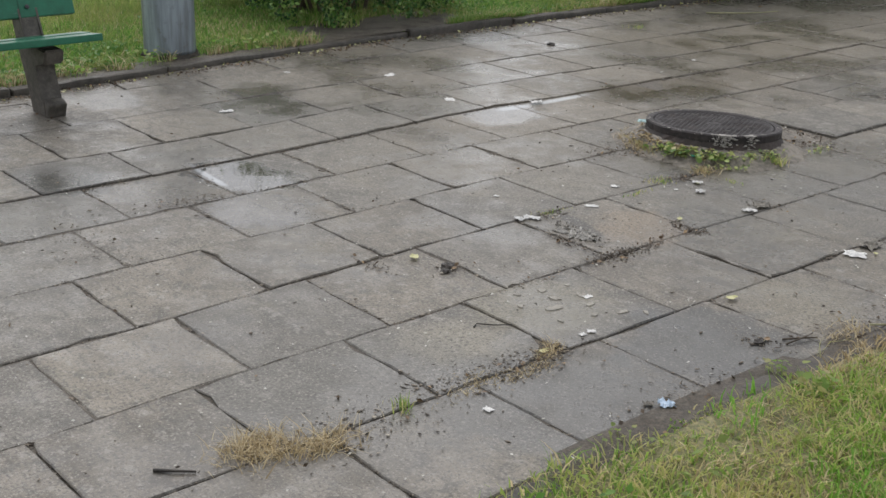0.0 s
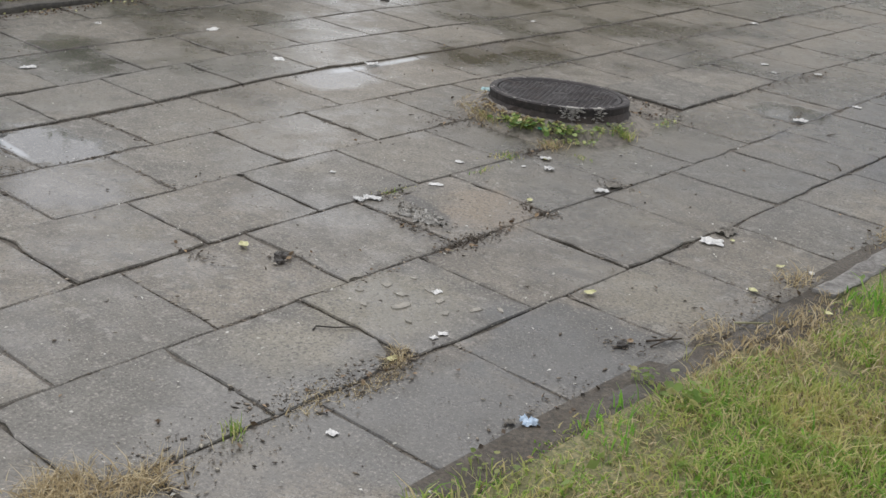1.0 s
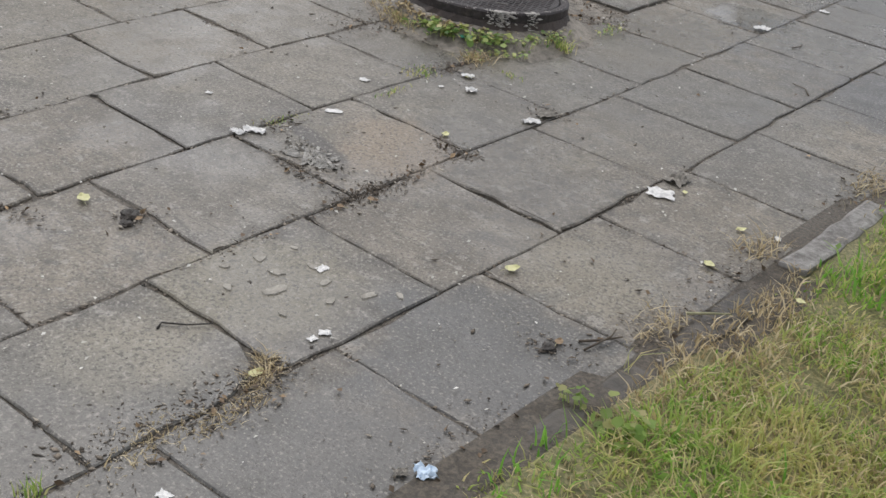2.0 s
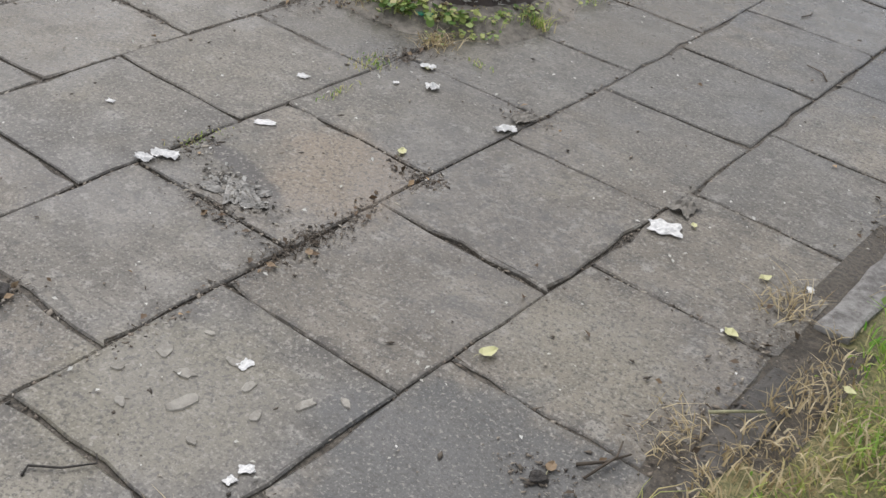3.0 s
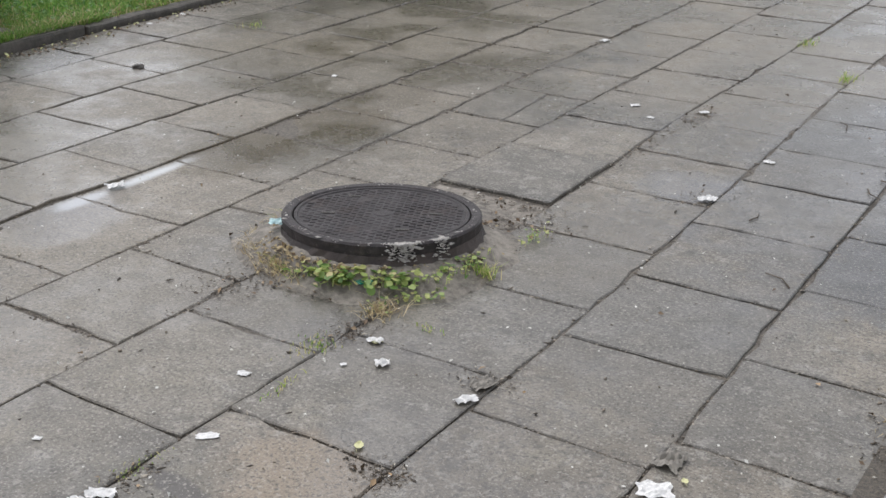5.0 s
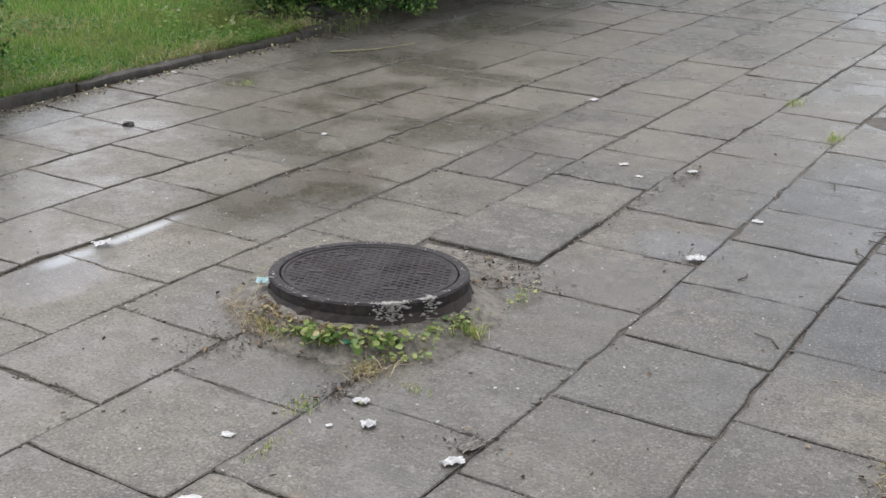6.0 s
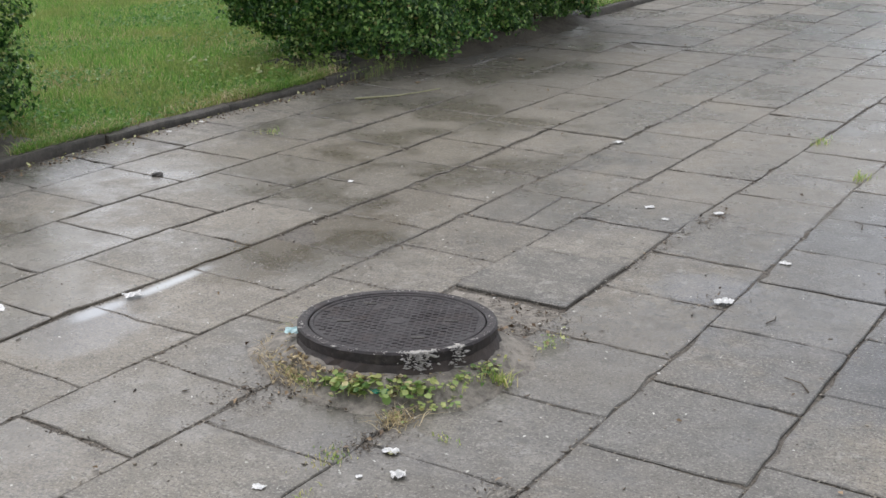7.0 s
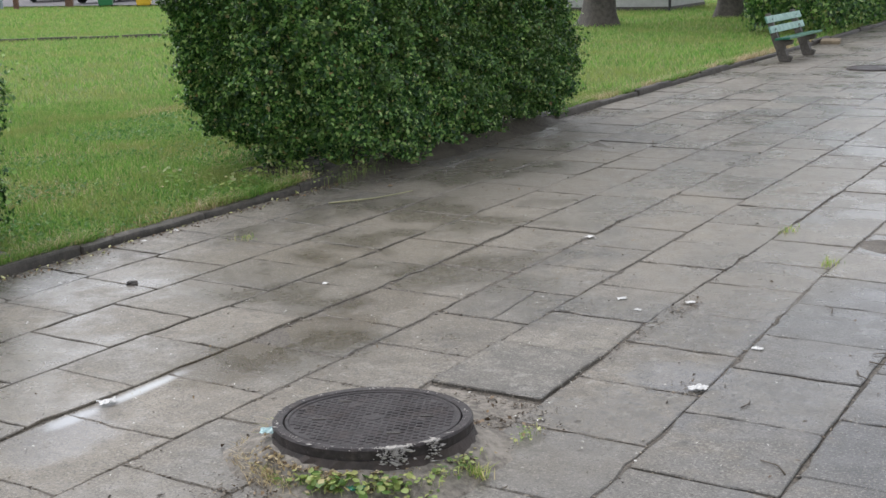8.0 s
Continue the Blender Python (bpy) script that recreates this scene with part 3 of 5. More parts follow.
fringe = scatter(70000, KERB_X - 0.24, KERB_X + 0.25, 2.0, 22.0, 0.032, 15, lambda p, r: (patchy(p, 5.0, 6) + r.uniform(-1, 1, len(p)) > 0.0) & off_bare(p) & (p[:, 0] > kerb_line(p[:, 1]) - 0.2))
lip_y = np.random.default_rng(35).uniform(2.2, 19.0, 16000)
lip = np.stack([kerb_line(lip_y) - 0.05 - np.abs(np.random.default_rng(36).normal(0, 0.035, 16000)), lip_y, np.full(16000, 0.036)], 1)
lip = lip[(patchy(lip, 4.0, 37) > 0.0) & (lip_y > 5.9) & ((lip_y < 9.3) | (lip_y > 13.3))]
grass("kerb_fringe", lip, 0.075, 0.0062, GRASS, 38, "green grass growing over the top of the kerb", 1.1)
grass("kerb_fringe", fringe, 0.075, 0.0055, STRAW, 16, "straggly dry grass leaning over the kerb", 1.2)
straw = scatter(60000, -8.0, KERB_X + 0.3, 2.0, 14.0, 0.032, 17, lambda p, r: (patchy(p, 2.6, 71) + 0.5 * np.exp(-np.abs(p[:, 0] - KERB_X) * 0.9) + r.uniform(-0.7, 0.7, len(p)) > 0.35) & off_bare(p))
grass("lawn_thatch", straw, 0.05, 0.0055, STRAW, 18, "straw coloured dry patches in the lawn", 1.3)
quad_sheet("bare_soil", -4.1, KERB_X - 0.06, 5.2, 6.7, 0.046, SILT, 0.06, 0.02, "bare brown soil in front of the small hedge", "soil")
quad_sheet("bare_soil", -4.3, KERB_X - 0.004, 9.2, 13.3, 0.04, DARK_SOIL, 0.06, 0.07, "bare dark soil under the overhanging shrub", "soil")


bm = bmesh.new()
rows = []
for j in range(75):
    y = 9.35 + 0.05 * j
    fade = min(1.0, j / 6, (74 - j) / 10)
    row = []
    for i, (off, z) in enumerate(((-0.22, 0.055), (-0.10, 0.092), (0.0, 0.088), (0.06, 0.06), (0.13, 0.028), (0.22, 0.010), (0.34, -0.010))):
        x = kerb_line(y) + off * (0.75 + 0.5 * noise.noise((y * 1.7, 3.0, 0.0)) if off > 0 else 1)
        row.append(bm.verts.new((x, y, -0.012 + (z + 0.012) * fade + 0.014 * noise.noise((x * 9, y * 9, 1.0)) * (i < 6))))
    rows.append(row)
for a, b in zip(rows, rows[1:]):
    for i in range(len(a) - 1):
        bm.faces.new((a[i], a[i + 1], b[i + 1], b[i]))
tagged(part("soil_bank", bm, SILT, smooth=True), "brown leafy soil washed over the kerb beneath the shrub", "soil", kind="structure")


def verge_keep(p, r):
    edge = EDGE_X + 0.09 + 0.07 * patchy(p * [0, 1, 0], 4.0, 3) + r.normal(0, 0.025, len(p))
    return (p[:, 0] > edge) & (patchy(p, 7.0, 9) + r.uniform(-1.3, 1.1, len(p)) < 0.55)


verge = scatter(120000, EDGE_X - 0.03, 3.6, 1.0, 6.6, 0.005, 21, verge_keep)
grass("verge_grass", verge, 0.036 + 0.020 * patchy(verge, 6.0, 4), 0.0058, GRASS_NEAR, 22, "trampled green and straw coloured grass of the verge", 1.3)
tall = scatter(16000, EDGE_X + 0.04, 3.2, 1.4, 6.4, 0.005, 23, lambda p, r: patchy(p, 8.0, 12) + r.uniform(-0.3, 0.3, len(p)) > 0.75)
grass("verge_tuft", tall, 0.060, 0.0070, FRESH_GRASS, 24, "longer fresh green grass tufts in the verge", 0.7)
dry = scatter(60000, EDGE_X + 0.05, 3.4, 1.2, 6.4, 0.005, 25, lambda p, r: patchy(p, 5.5, 14) + r.uniform(-0.8, 0.8, len(p)) > 0.05)
grass("verge_thatch", dry, 0.030, 0.0048, STRAW, 26, "flattened dry straw among the verge grass", 1.6)
back_verge = scatter(240000, EDGE_X + 0.06, 10.0, -6.0, 18.0, 0.005, 27, lambda p, r: (p[:, 1] > 6.6) | (p[:, 1] < 1.0) | (p[:, 0] > 3.6))
grass("verge_grass", back_verge, 0.06, 0.011, GRASS_NEAR, 28, "grass of the verge running on beside the paving", 0.8, 1)
broad = scatter(900, EDGE_X + 0.08, 3.2, 1.5, 6.0, 0.03, 31, lambda p, r: patchy(p, 6.0, 17) > 0.35)
tagged(put("verge_weed", leaves("verge_weed", broad, np.tile([0.0, 0.0, 1.0], (len(broad), 1)), 0.035, 32, 0.5), GRASS), "small broad-leaved weeds in the verge", "weed", kind="stuff")
clover = scatter(42000, -7.5, KERB_X + 0.2, 2.2, 14.0, 0.07, 33, lambda p, r: (patchy(p, 1.9, 18) + 0.9 * np.exp(-np.abs(p[:, 0] - KERB_X) * 1.6) + r.uniform(-0.5, 0.5, len(p)) > 0.4) & off_bare(p))
tagged(put("lawn_weed", leaves("lawn_weed", clover, np.tile([0.0, 0.0, 1.0], (len(clover), 1)), 0.032, 34, 0.6), CLOVER), "clover and broad weeds in the lawn", "weed", kind="stuff")


# ---- hedges ----
def hedge(name, label, x0, x1, y0, y1, top, count, leaf, seed, flare=0.10):
    """A clipped shrub: stems inside and many small leaves, thickest near its faces."""
    r = np.random.default_rng(seed)
    root = thing(name, label, "hedge", pose((x0 + x1) / 2, (y0 + y1) / 2, 0.06))
    hx, hy = (x1 - x0) / 2, (y1 - y0) / 2
    half = np.array([hx, hy, top / 2])
    areas = np.array([hy * top, hy * top, hx * top, hx * top, 2 * hx * hy * 0.7])
    face = r.choice(5, count, p=areas / areas.sum())
    d = r.uniform(-1, 1, (count, 3)) * half
    for f, (axis, sign) in enumerate(((0, 1), (0, -1), (1, 1), (1, -1), (2, 1))):
        d[face == f, axis] = sign * half[axis]
    # round the edges, then sink each leaf by a random depth
    k = (np.abs(d / half) ** 7).sum(1) ** (-1 / 7)
    p = d * k[:, None]
    normal = p / np.array([hx, hy, top / 2]) ** 2
    normal /= np.linalg.norm(normal, axis=1)[:, None]
    lump = sum(np.sin(p @ (r.normal(0, 1, 3) * f) + r.uniform(0, 6)) for f in (2.5, 4.0, 6.5, 9.0, 13.0, 17.0)) / 6
    spray = sum(np.sin(p @ (r.normal(0, 1, 3) * f) + r.uniform(0, 6)) for f in (9.0, 12.0, 16.0, 21.0, 27.0)) / 2.2
    depth = np.minimum(r.exponential(0.07, count), 0.45) - 0.03 + 0.20 * np.clip(spray, 0.0, 2.0)
    p -= normal * (depth - 0.22 * lump)[:, None]
    p[:, 2] += top / 2
    swell = 1 - flare + 2.0 * flare * np.clip(p[:, 2] / top, 0, 0.8)
    p[:, 0] = hx + (p[:, 0] - hx) * swell
    p[:, 1] *= swell
    low = 0.01 + 0.05 * np.sin(p[:, 1] * 5 + seed) * np.sin(p[:, 0] * 4)
    ok = p[:, 2] > low + r.uniform(-0.05, 0.08, count)
    p, normal = p[ok], normal[ok]
    sprig = r.integers(0, len(p), len(p) // 55)
    extra, facing = [], []
    for s in range(6):
        extra.append(p[sprig] + normal[sprig] * (0.02 + 0.022 * s) + [0, 0, 0.012 * s] + r.normal(0, 0.012, (len(sprig), 3)))
        facing.append(normal[sprig])
    p, normal = np.concatenate([p, *extra]), np.concatenate([normal, *facing])
    put("foliage", leaves("foliage", p, normal + [0, 0, 0.75], leaf, seed + 1), HEDGE, root)
    rr = random.Random(seed)
    for _ in range(24):
        x, y = rr.uniform(-0.3, 0.8) * hx * 0.7, rr.uniform(-0.8, 0.8) * hy * 0.8
        pts = [(x, y, -0.05)]
        for s in range(4):
            px, py, pz = pts[-1]
            pts.append((px + rr.uniform(-0.12, 0.12) * min(1, hx), py + rr.uniform(-0.12, 0.12) * min(1, hx), pz + top * rr.uniform(0.16, 0.26)))
        part("stem", tube(pts, (0.018, 0.014, 0.010, 0.007, 0.004), 5), TWIG, root)
    return root


hedge("hedge", "large dense dark green clipped shrub overhanging the kerb", -4.98, -3.20, 9.2, 13.3, 1.95, 250000, 0.037, 41, 0.13)
hedge("hedge", "small clipped green hedge beside the lamp post", -5.7, -3.83, 5.35, 6.95, 1.10, 46000, 0.036, 43, 0.06)
hedge("hedge", "long green hedge beyond the far bench", -5.2, -3.55, 23.2, 33.0, 1.5, 36000, 0.085, 45, 0.05)
hedge("shrub", "small leafy green shrub at the edge of the verge", 1.86, 2.50, 4.45, 5.2, 0.80, 8500, 0.042, 47, 0.03)["category"] = "shrub"


# ---- lamp post ----
def lamp_post():
    root = thing("lamp_post", "thick round galvanised steel lamp post standing in the lawn", "lamp post", pose(-3.66, 4.215, 0.055))
    part("shaft", lathe([(0.164, 0.0), (0.163, 0.02), (0.161, 0.6), (0.157, 1.6), (0.128, 1.63), (0.075, 1.72), (0.065, 4.5), (0.05, 7.0)], 40), ZINC, root, smooth=True)
    bm = box((0.11, 0.012, 0.34), (0.0, -0.150, 1.05), 0.004)
    part("hatch", bm, ZINC, root)
    part("arm", tube([(0, 0, 6.9), (0.2, 0, 7.3), (0.8, 0, 7.5)], (0.045, 0.04, 0.035), 10), ZINC, root)
    part("lamp_head", box((0.55, 0.22, 0.12), (1.0, 0, 7.5), 0.05), ZINC, root)
    part("root_soil", lathe([(0.195, -0.03), (0.178, -0.008), (0.164, 0.004)], 24, 0.012, 2), DARK_SOIL, root)


lamp_post()


# ---- benches ----
def bench(m, label, seat_paint, back_paint, scale=1.0):
    """Two cast concrete side frames with planks for seat and back; the sitter looks along +x, the length runs along y."""
    root = thing("park_bench", label, "bench", m, "benches along the path")
    frame_line = [(-0.07, 0.0), (0.10, 0.0), (0.085, 0.05), (0.015, 0.22), (0.0, 0.27), (0.13, 0.285), (0.15, 0.36), (-0.07, 0.355), (-0.10, 0.39),
                  (-0.265, 0.80), (-0.335, 0.79), (-0.20, 0.36), (-0.12, 0.20)]
    for at in (-0.60, 0.575):
        leg = part("side_frame", prism(frame_line, 0.105, 0.010), BENCH_LEG, root)
        leg.location = (0, at, 0)
        foot = part("foot", box((0.06, 0.10, 0.10), (0.075, 0, 0.045), 0.012, (0, 24, 0)), BENCH_LEG, leg)
        foot.location = (0.02, 0, 0)
    for x, z, tilt in ((-0.025, 0.385, -7), (0.112, 0.398, -7)):
        part("seat_plank", box((0.125, 1.66, 0.036), (x, 0, z), 0.006, (0, tilt, 0)), seat_paint, root)
    for x, z in ((-0.172, 0.535), (-0.237, 0.700)):
        part("back_plank", box((0.032, 1.66, 0.118), (x, 0, z), 0.006, (0, -21, 0)), back_paint, root)
    for at in (-0.60, 0.575):
        for x, z in ((-0.155, 0.537), (-0.220, 0.702)):
            part("bolt", lathe([(0.012, 0), (0.012, 0.006), (0.006, 0.009)], 8, at=(0, 0, 0)), DARK_STEEL, root).matrix_basis = pose(x + 0.004, at, z, 0, 69, 0)
    return root


bench(pose(-2.72, 2.44, 0.0, 0, 0, 1), "green plank bench on slanting concrete side frames beside the kerb", GREEN, GREEN)
bench(pose(-3.05, 19.7, 0.0, 0, 0, -1) @ Matrix.Diagonal((0.82, 0.9, 0.82, 1)), "distant park bench with faded green planks on concrete frames", GREEN, PALE_GREEN)


# ---- manhole ----
def manhole():
    root = thing("manhole", "raised dark cast iron manhole cover with a crumbling rim", "manhole cover", pose(-0.312, 5.442, 0.008, -3.2, -1.1, 0))
    part("collar", lathe([(0.372, -0.10), (0.362, 0.0), (0.347, 0.040), (0.335, 0.066)], 64, 0.005, 5), RUST, root, "flaking rusty skirt")
    part("rim", lathe([(0.322, 0.062), (0.333, 0.067), (0.335, 0.098), (0.329, 0.1045), (0.302, 0.1035), (0.2985, 0.100), (0.300, 0.070)], 72, 0.0012, 6), IRON, root)
    part("lid", lathe([(0.295, 0.06), (0.295, 0.097), (0.292, 0.101), (0.283, 0.101), (0.279, 0.0965)], 72), IRON, root)
    bm = bmesh.new()
    step, stud = 0.026, 0.0175
    for i in range(-10, 11):
        for j in range(-10, 11):
            x, y = i * step + (step / 2 if j % 2 else 0), j * step
            if x * x + y * y < 0.268 ** 2 and x * x + y * y > 0.035 ** 2 and abs(abs(x) - 0.15) + abs(abs(y) - 0.10) > 0.03:
                worn = 0.0024 * noise.noise((x * 9.0, y * 9.0, 4.0)) - 0.0004
                box((stud * 1.12, stud * 0.9, 0.0065), (x, y, 0.0965 + worn), 0.0025, (0, 0, 40 if (i + j) % 2 else 15), 1, bm)
    part("tread_studs", bm, IRON, root)
    part("boss", lathe([(0.030, 0.095), (0.027, 0.0985), (0.018, 0.0990)], 20), IRON, root)
    for x, y in ((0.15, 0.10), (-0.19, 0.10), (0.15, -0.10), (-0.15, -0.10)):
        part("pick_hole", box((0.045, 0.016, 0.004), (x, y, 0.0975), 0.001, (0, 0, 30)), CLOD, root)
    return root


cover = manhole()
bm = bmesh.new()
rings = []
for k, (r0, z) in enumerate(((0.30, 0.062), (0.350, 0.058), (0.378, 0.038), (0.412, 0.015), (0.450, 0.004), (0.48, -0.012))):
    ring = []
    for i in range(96):
        a = 2 * math.pi * i / 96
        rr = r0 * (1 + (0.16 * noise.noise((math.cos(a) * 2.7, math.sin(a) * 2.7, 5.0)) + 0.04 * noise.noise((math.cos(a) * 11, math.sin(a) * 11, k)) if k > 1 else 0.0))
        ring.append(bm.verts.new((-0.315 + rr * math.cos(a), 5.44 + rr * math.sin(a), z + max(0.0, 1 - k / 4) * -0.018 * math.sin(a + 0.3) + (0.008 if 0 < k < 4 else 0.003) * noise.noise((math.cos(a) * 9, math.sin(a) * 9, k)))))
    rings.append(ring)
for a, b in zip(rings, rings[1:]):
    for i in range(96):
        bm.faces.new((a[i], a[(i + 1) % 96], b[(i + 1) % 96], b[i]))
tagged(part("manhole_surround", bm, DARK_MORTAR, smooth=True), "bank of crumbling soil and mortar round the manhole", "soil", kind="structure")


# ---- trees ----
def tree(m, label, girth, seed, height=7.5):
    rr = random.Random(seed)
    r = np.random.default_rng(seed)
    root = thing("tree", label, "tree", m)
    bm = bmesh.new()
    sides, rings = 20, []
    for k, (z, s) in enumerate(((-0.1, 1.55), (0.05, 1.35), (0.25, 1.1), (0.6, 0.98), (1.2, 0.92), (2.0, 0.86), (2.8, 0.82))):
        ring = []
        for i in range(sides):
            a = 2 * math.pi * i / sides
            q = girth * s * (1 + 0.10 * math.sin(a * 5 + seed) * max(0.25, 1 - z) + 0.05 * noise.noise((a * 2, z * 2, seed)))
            ring.append(bm.verts.new((q * math.cos(a) + 0.04 * z, q * math.sin(a), z)))
        rings.append(ring)
    for a, b in zip(rings, rings[1:]):
        for i in range(sides):
            bm.faces.new((a[i], a[(i + 1) % sides], b[(i + 1) % sides], b[i]))
    bm.faces.new(rings[-1])
    part("trunk", bm, BARK, root, smooth=True)
    tips = []
    for k in range(7):
        a = 2 * math.pi * k / 7 + rr.uniform(-0.3, 0.3)
        out, rise = rr.uniform(1.2, 2.6), rr.uniform(1.6, height - 3.2)
        pts = [(0.1, 0, 2.5), (out * 0.35 * math.cos(a), out * 0.35 * math.sin(a), 2.7 + rise * 0.45), (out * math.cos(a), out * math.sin(a), 2.7 + rise)]
        part("limb", tube(pts, (girth * 0.42, girth * 0.26, girth * 0.10), 8), BARK, root)
        tips += [pts[1], pts[2], tuple((p + q) / 2 for p, q in zip(pts[1], pts[2]))]
    tips = np.array(tips)
    c = tips[r.integers(0, len(tips), 90)] + r.normal(0, 0.75, (90, 3))
    pick = r.integers(0, 90, 9000)
    off = r.normal(0, 0.36, (9000, 3))
    p = c[pick] + off
    put("crown", leaves("crown", p, off + [0, 0, 0.3], 0.13, seed), TREE_LEAF, root)
    return root


tree(pose(-9.0, 26.0, 0.04), "old broad tree trunk with flaring roots in the lawn", 0.33, 3)
tree(pose(-7.2, 28.9, 0.04), "sturdy grey-brown tree trunk in the lawn", 0.27, 6)

# ---- distance ----
kiosk = thing("utility_hut", "pale rendered utility hut behind the lawn", "hut", pose(-11.42, 32.7, 0.02))
part("wall", box((3.6, 2.4, 2.3), (0, 0, 1.25), 0.02), WALL_WHITE, kiosk)
part("plinth", box((3.64, 2.44, 0.14), (0, 0, 0.05), 0.01), KERB, kiosk)
part("roof", box((3.9, 2.7, 0.12), (0, 0, 2.45), 0.02), KERB, kiosk)
post = thing("post", "thin dark steel post beside the utility hut", "post", pose(-9.55, 31.3, 0.02))
part("pole", lathe([(0.035, 0), (0.035, 1.9), (0.02, 1.95)], 12), DARK_STEEL, post)


def wheel(m, root):
    tyre = part("wheel", lathe([(0.20, -0.10), (0.29, -0.10), (0.315, -0.07), (0.315, 0.07), (0.29, 0.10), (0.20, 0.10)], 28), TYRE, root)
    tyre.matrix_basis = m
    part("rim", lathe([(0.06, 0.06), (0.20, 0.07), (0.205, 0.105), (0.18, 0.108), (0.05, 0.085)], 20), RIM, tyre)


def car(m, paint, label):
    root = thing("car", label, "car", m, "parked cars")
    side = [(-2.0, 0.28), (-1.62, 0.22), (-1.58, 0.42), (-1.42, 0.60), (-1.2, 0.62), (-1.0, 0.45), (-0.95, 0.22), (0.95, 0.22), (1.0, 0.45), (1.2, 0.62), (1.42, 0.60), (1.58, 0.42),
            (1.62, 0.22), (1.98, 0.30), (2.02, 0.55), (1.92, 0.78), (1.05, 0.92), (0.45, 1.38), (-1.1, 1.42), (-1.75, 0.98), (-2.02, 0.92)]
    part("body", prism(side, 1.62, 0.03), paint, root)
    part("side_window", prism([(-1.45, 0.98), (0.95, 0.95), (0.42, 1.30), (-1.05, 1.34)], 1.64, 0.0), CAR_GLASS, root)
    part("bumper", box((0.10, 1.55, 0.2), (2.0, 0, 0.42), 0.04), paint, root)
    part("bumper", box((0.10, 1.55, 0.2), (-2.0, 0, 0.42), 0.04), paint, root)
    for s in (-0.62, 0.62):
        part("tail_light", box((0.05, 0.22, 0.16), (-2.02, s, 0.78), 0.02), LAMP_RED, root)
        part("headlight", box((0.08, 0.3, 0.14), (1.94, s, 0.68), 0.03), RIM, root)
    for x in (-1.3, 1.3):
        wheel(pose(x, -0.74, 0.315, 90, 0, 0), root)
        wheel(pose(x, 0.74, 0.315, -90, 0, 0), root)


car(pose(-45.2, 42.6, 0.12, 0, 0, -38), RED_PAINT, "red hatchback parked beyond the lawn")
car(pose(-39.0, 40.9, 0.12, 0, 0, -80), SILVER_PAINT, "silver car parked beyond the lawn")


def bin_thing(m, material, label):
    root = thing("rubbish_bin", label, "bin", m, "bins by the car park")
    part("body", prism([(-0.26, 0.06), (0.26, 0.06), (0.32, 1.0), (-0.32, 1.0)], 0.6, 0.03), material, root)
    part("lid", box((0.70, 0.66, 0.09), (0, 0, 1.06), 0.035), material, root)
    for s in (-0.22, 0.22):
        part("castor", lathe([(0.05, -0.02), (0.06, 0.0), (0.05, 0.02)], 12, at=(s, 0, 0.0)), TYRE, root).matrix_basis = pose(0, -0.2, 0.06, 90, 0, 0)


bin_thing(pose(-33.3, 37.0, 0.05, 0, 0, 40), YELLOW, "yellow plastic recycling bin by the parked cars")
bin_thing(pose(-35.5, 37.1, 0.05, 0, 0, 42), GREEN_BIN, "dark green plastic bin by the parked cars")
for x, y, mat, w in ((-39.9, 35.6, ZINC, 0.12), (-39.0, 35.6, BROWN_WOOD, 0.2), (-37.6, 37.1, BROWN_WOOD, 0.3)):
    p = thing("post", "upright post at the edge of the car park", "post", pose(x, y, 0.04, 0, 0, 40), "posts by the car park")
    part("shaft", box((w, w, 1.3), (0, 0, 0.65), 0.02), mat, p)
    part("cap", box((w * 1.15, w * 1.15, 0.04), (0, 0, 1.31), 0.01), mat, p)
border = thing("path_edging", "low dark edging of a path across the lawn", "kerb", kind="structure")
for k in range(9):
    part("edging_stone", box((0.90, 0.05, 0.10), (-22.6 + k * 0.97 * 0.88, 19.85 + k * 0.97 * 0.47, 0.055 + 0.01 * math.sin(k * 3)), 0.01, (0, 0, 28)), KERB, border)

# ---- paving slabs ----
# cross joints of each row, by the row's west side
JOINTS = {
    -3.5: (7.68, 8.15), -3.0: (3.0, 4.03, 5.06, 6.09), -2.5: (2.73, 3.23, 3.74, 4.25, 4.79, 5.30, 5.81, 6.31, 6.83, 7.30, 7.78, 8.27, 8.76),
    -2.0: (2.43, 2.93, 3.45, 3.97, 4.49, 5.01, 5.51, 6.02, 6.53), -1.5: (2.60, 3.10, 3.61, 4.15, 4.67, 5.18, 5.68, 6.16, 6.62, 7.13, 7.66, 8.12),
    -1.0: (2.35, 2.86, 3.37, 3.91, 4.43, 4.94, 5.42, 5.91, 6.40, 6.90, 7.39, 7.88, 8.36), -0.5: (2.13, 2.64, 3.14, 3.65, 4.17, 4.70, 5.18, 6.07, 6.62, 7.13, 7.63, 8.13, 8.63, 9.16),
    0.0: (1.77, 2.26, 2.78, 3.30, 3.82, 4.34, 4.85, 5.36, 5.86, 6.38, 6.86, 7.36, 7.88, 8.36, 8.85), 0.5: (1.57, 2.06, 2.59, 3.09, 3.62, 4.13, 4.67, 5.18, 5.68, 6.21, 6.73, 7.19, 7.70, 8.20),
    1.0: (2.20, 2.72, 3.24, 3.78, 4.31, 4.82, 5.32, 5.86, 6.38),
}
ROW_LEVEL = {-3.5: 0.006, -3.0: 0.007, -2.5: 0.006, -2.0: 0.005, -1.5: -0.003, -1.0: -0.002, -0.5: 0.001, 0.0: 0.0, 0.5: 0.002, 1.0: 0.000}


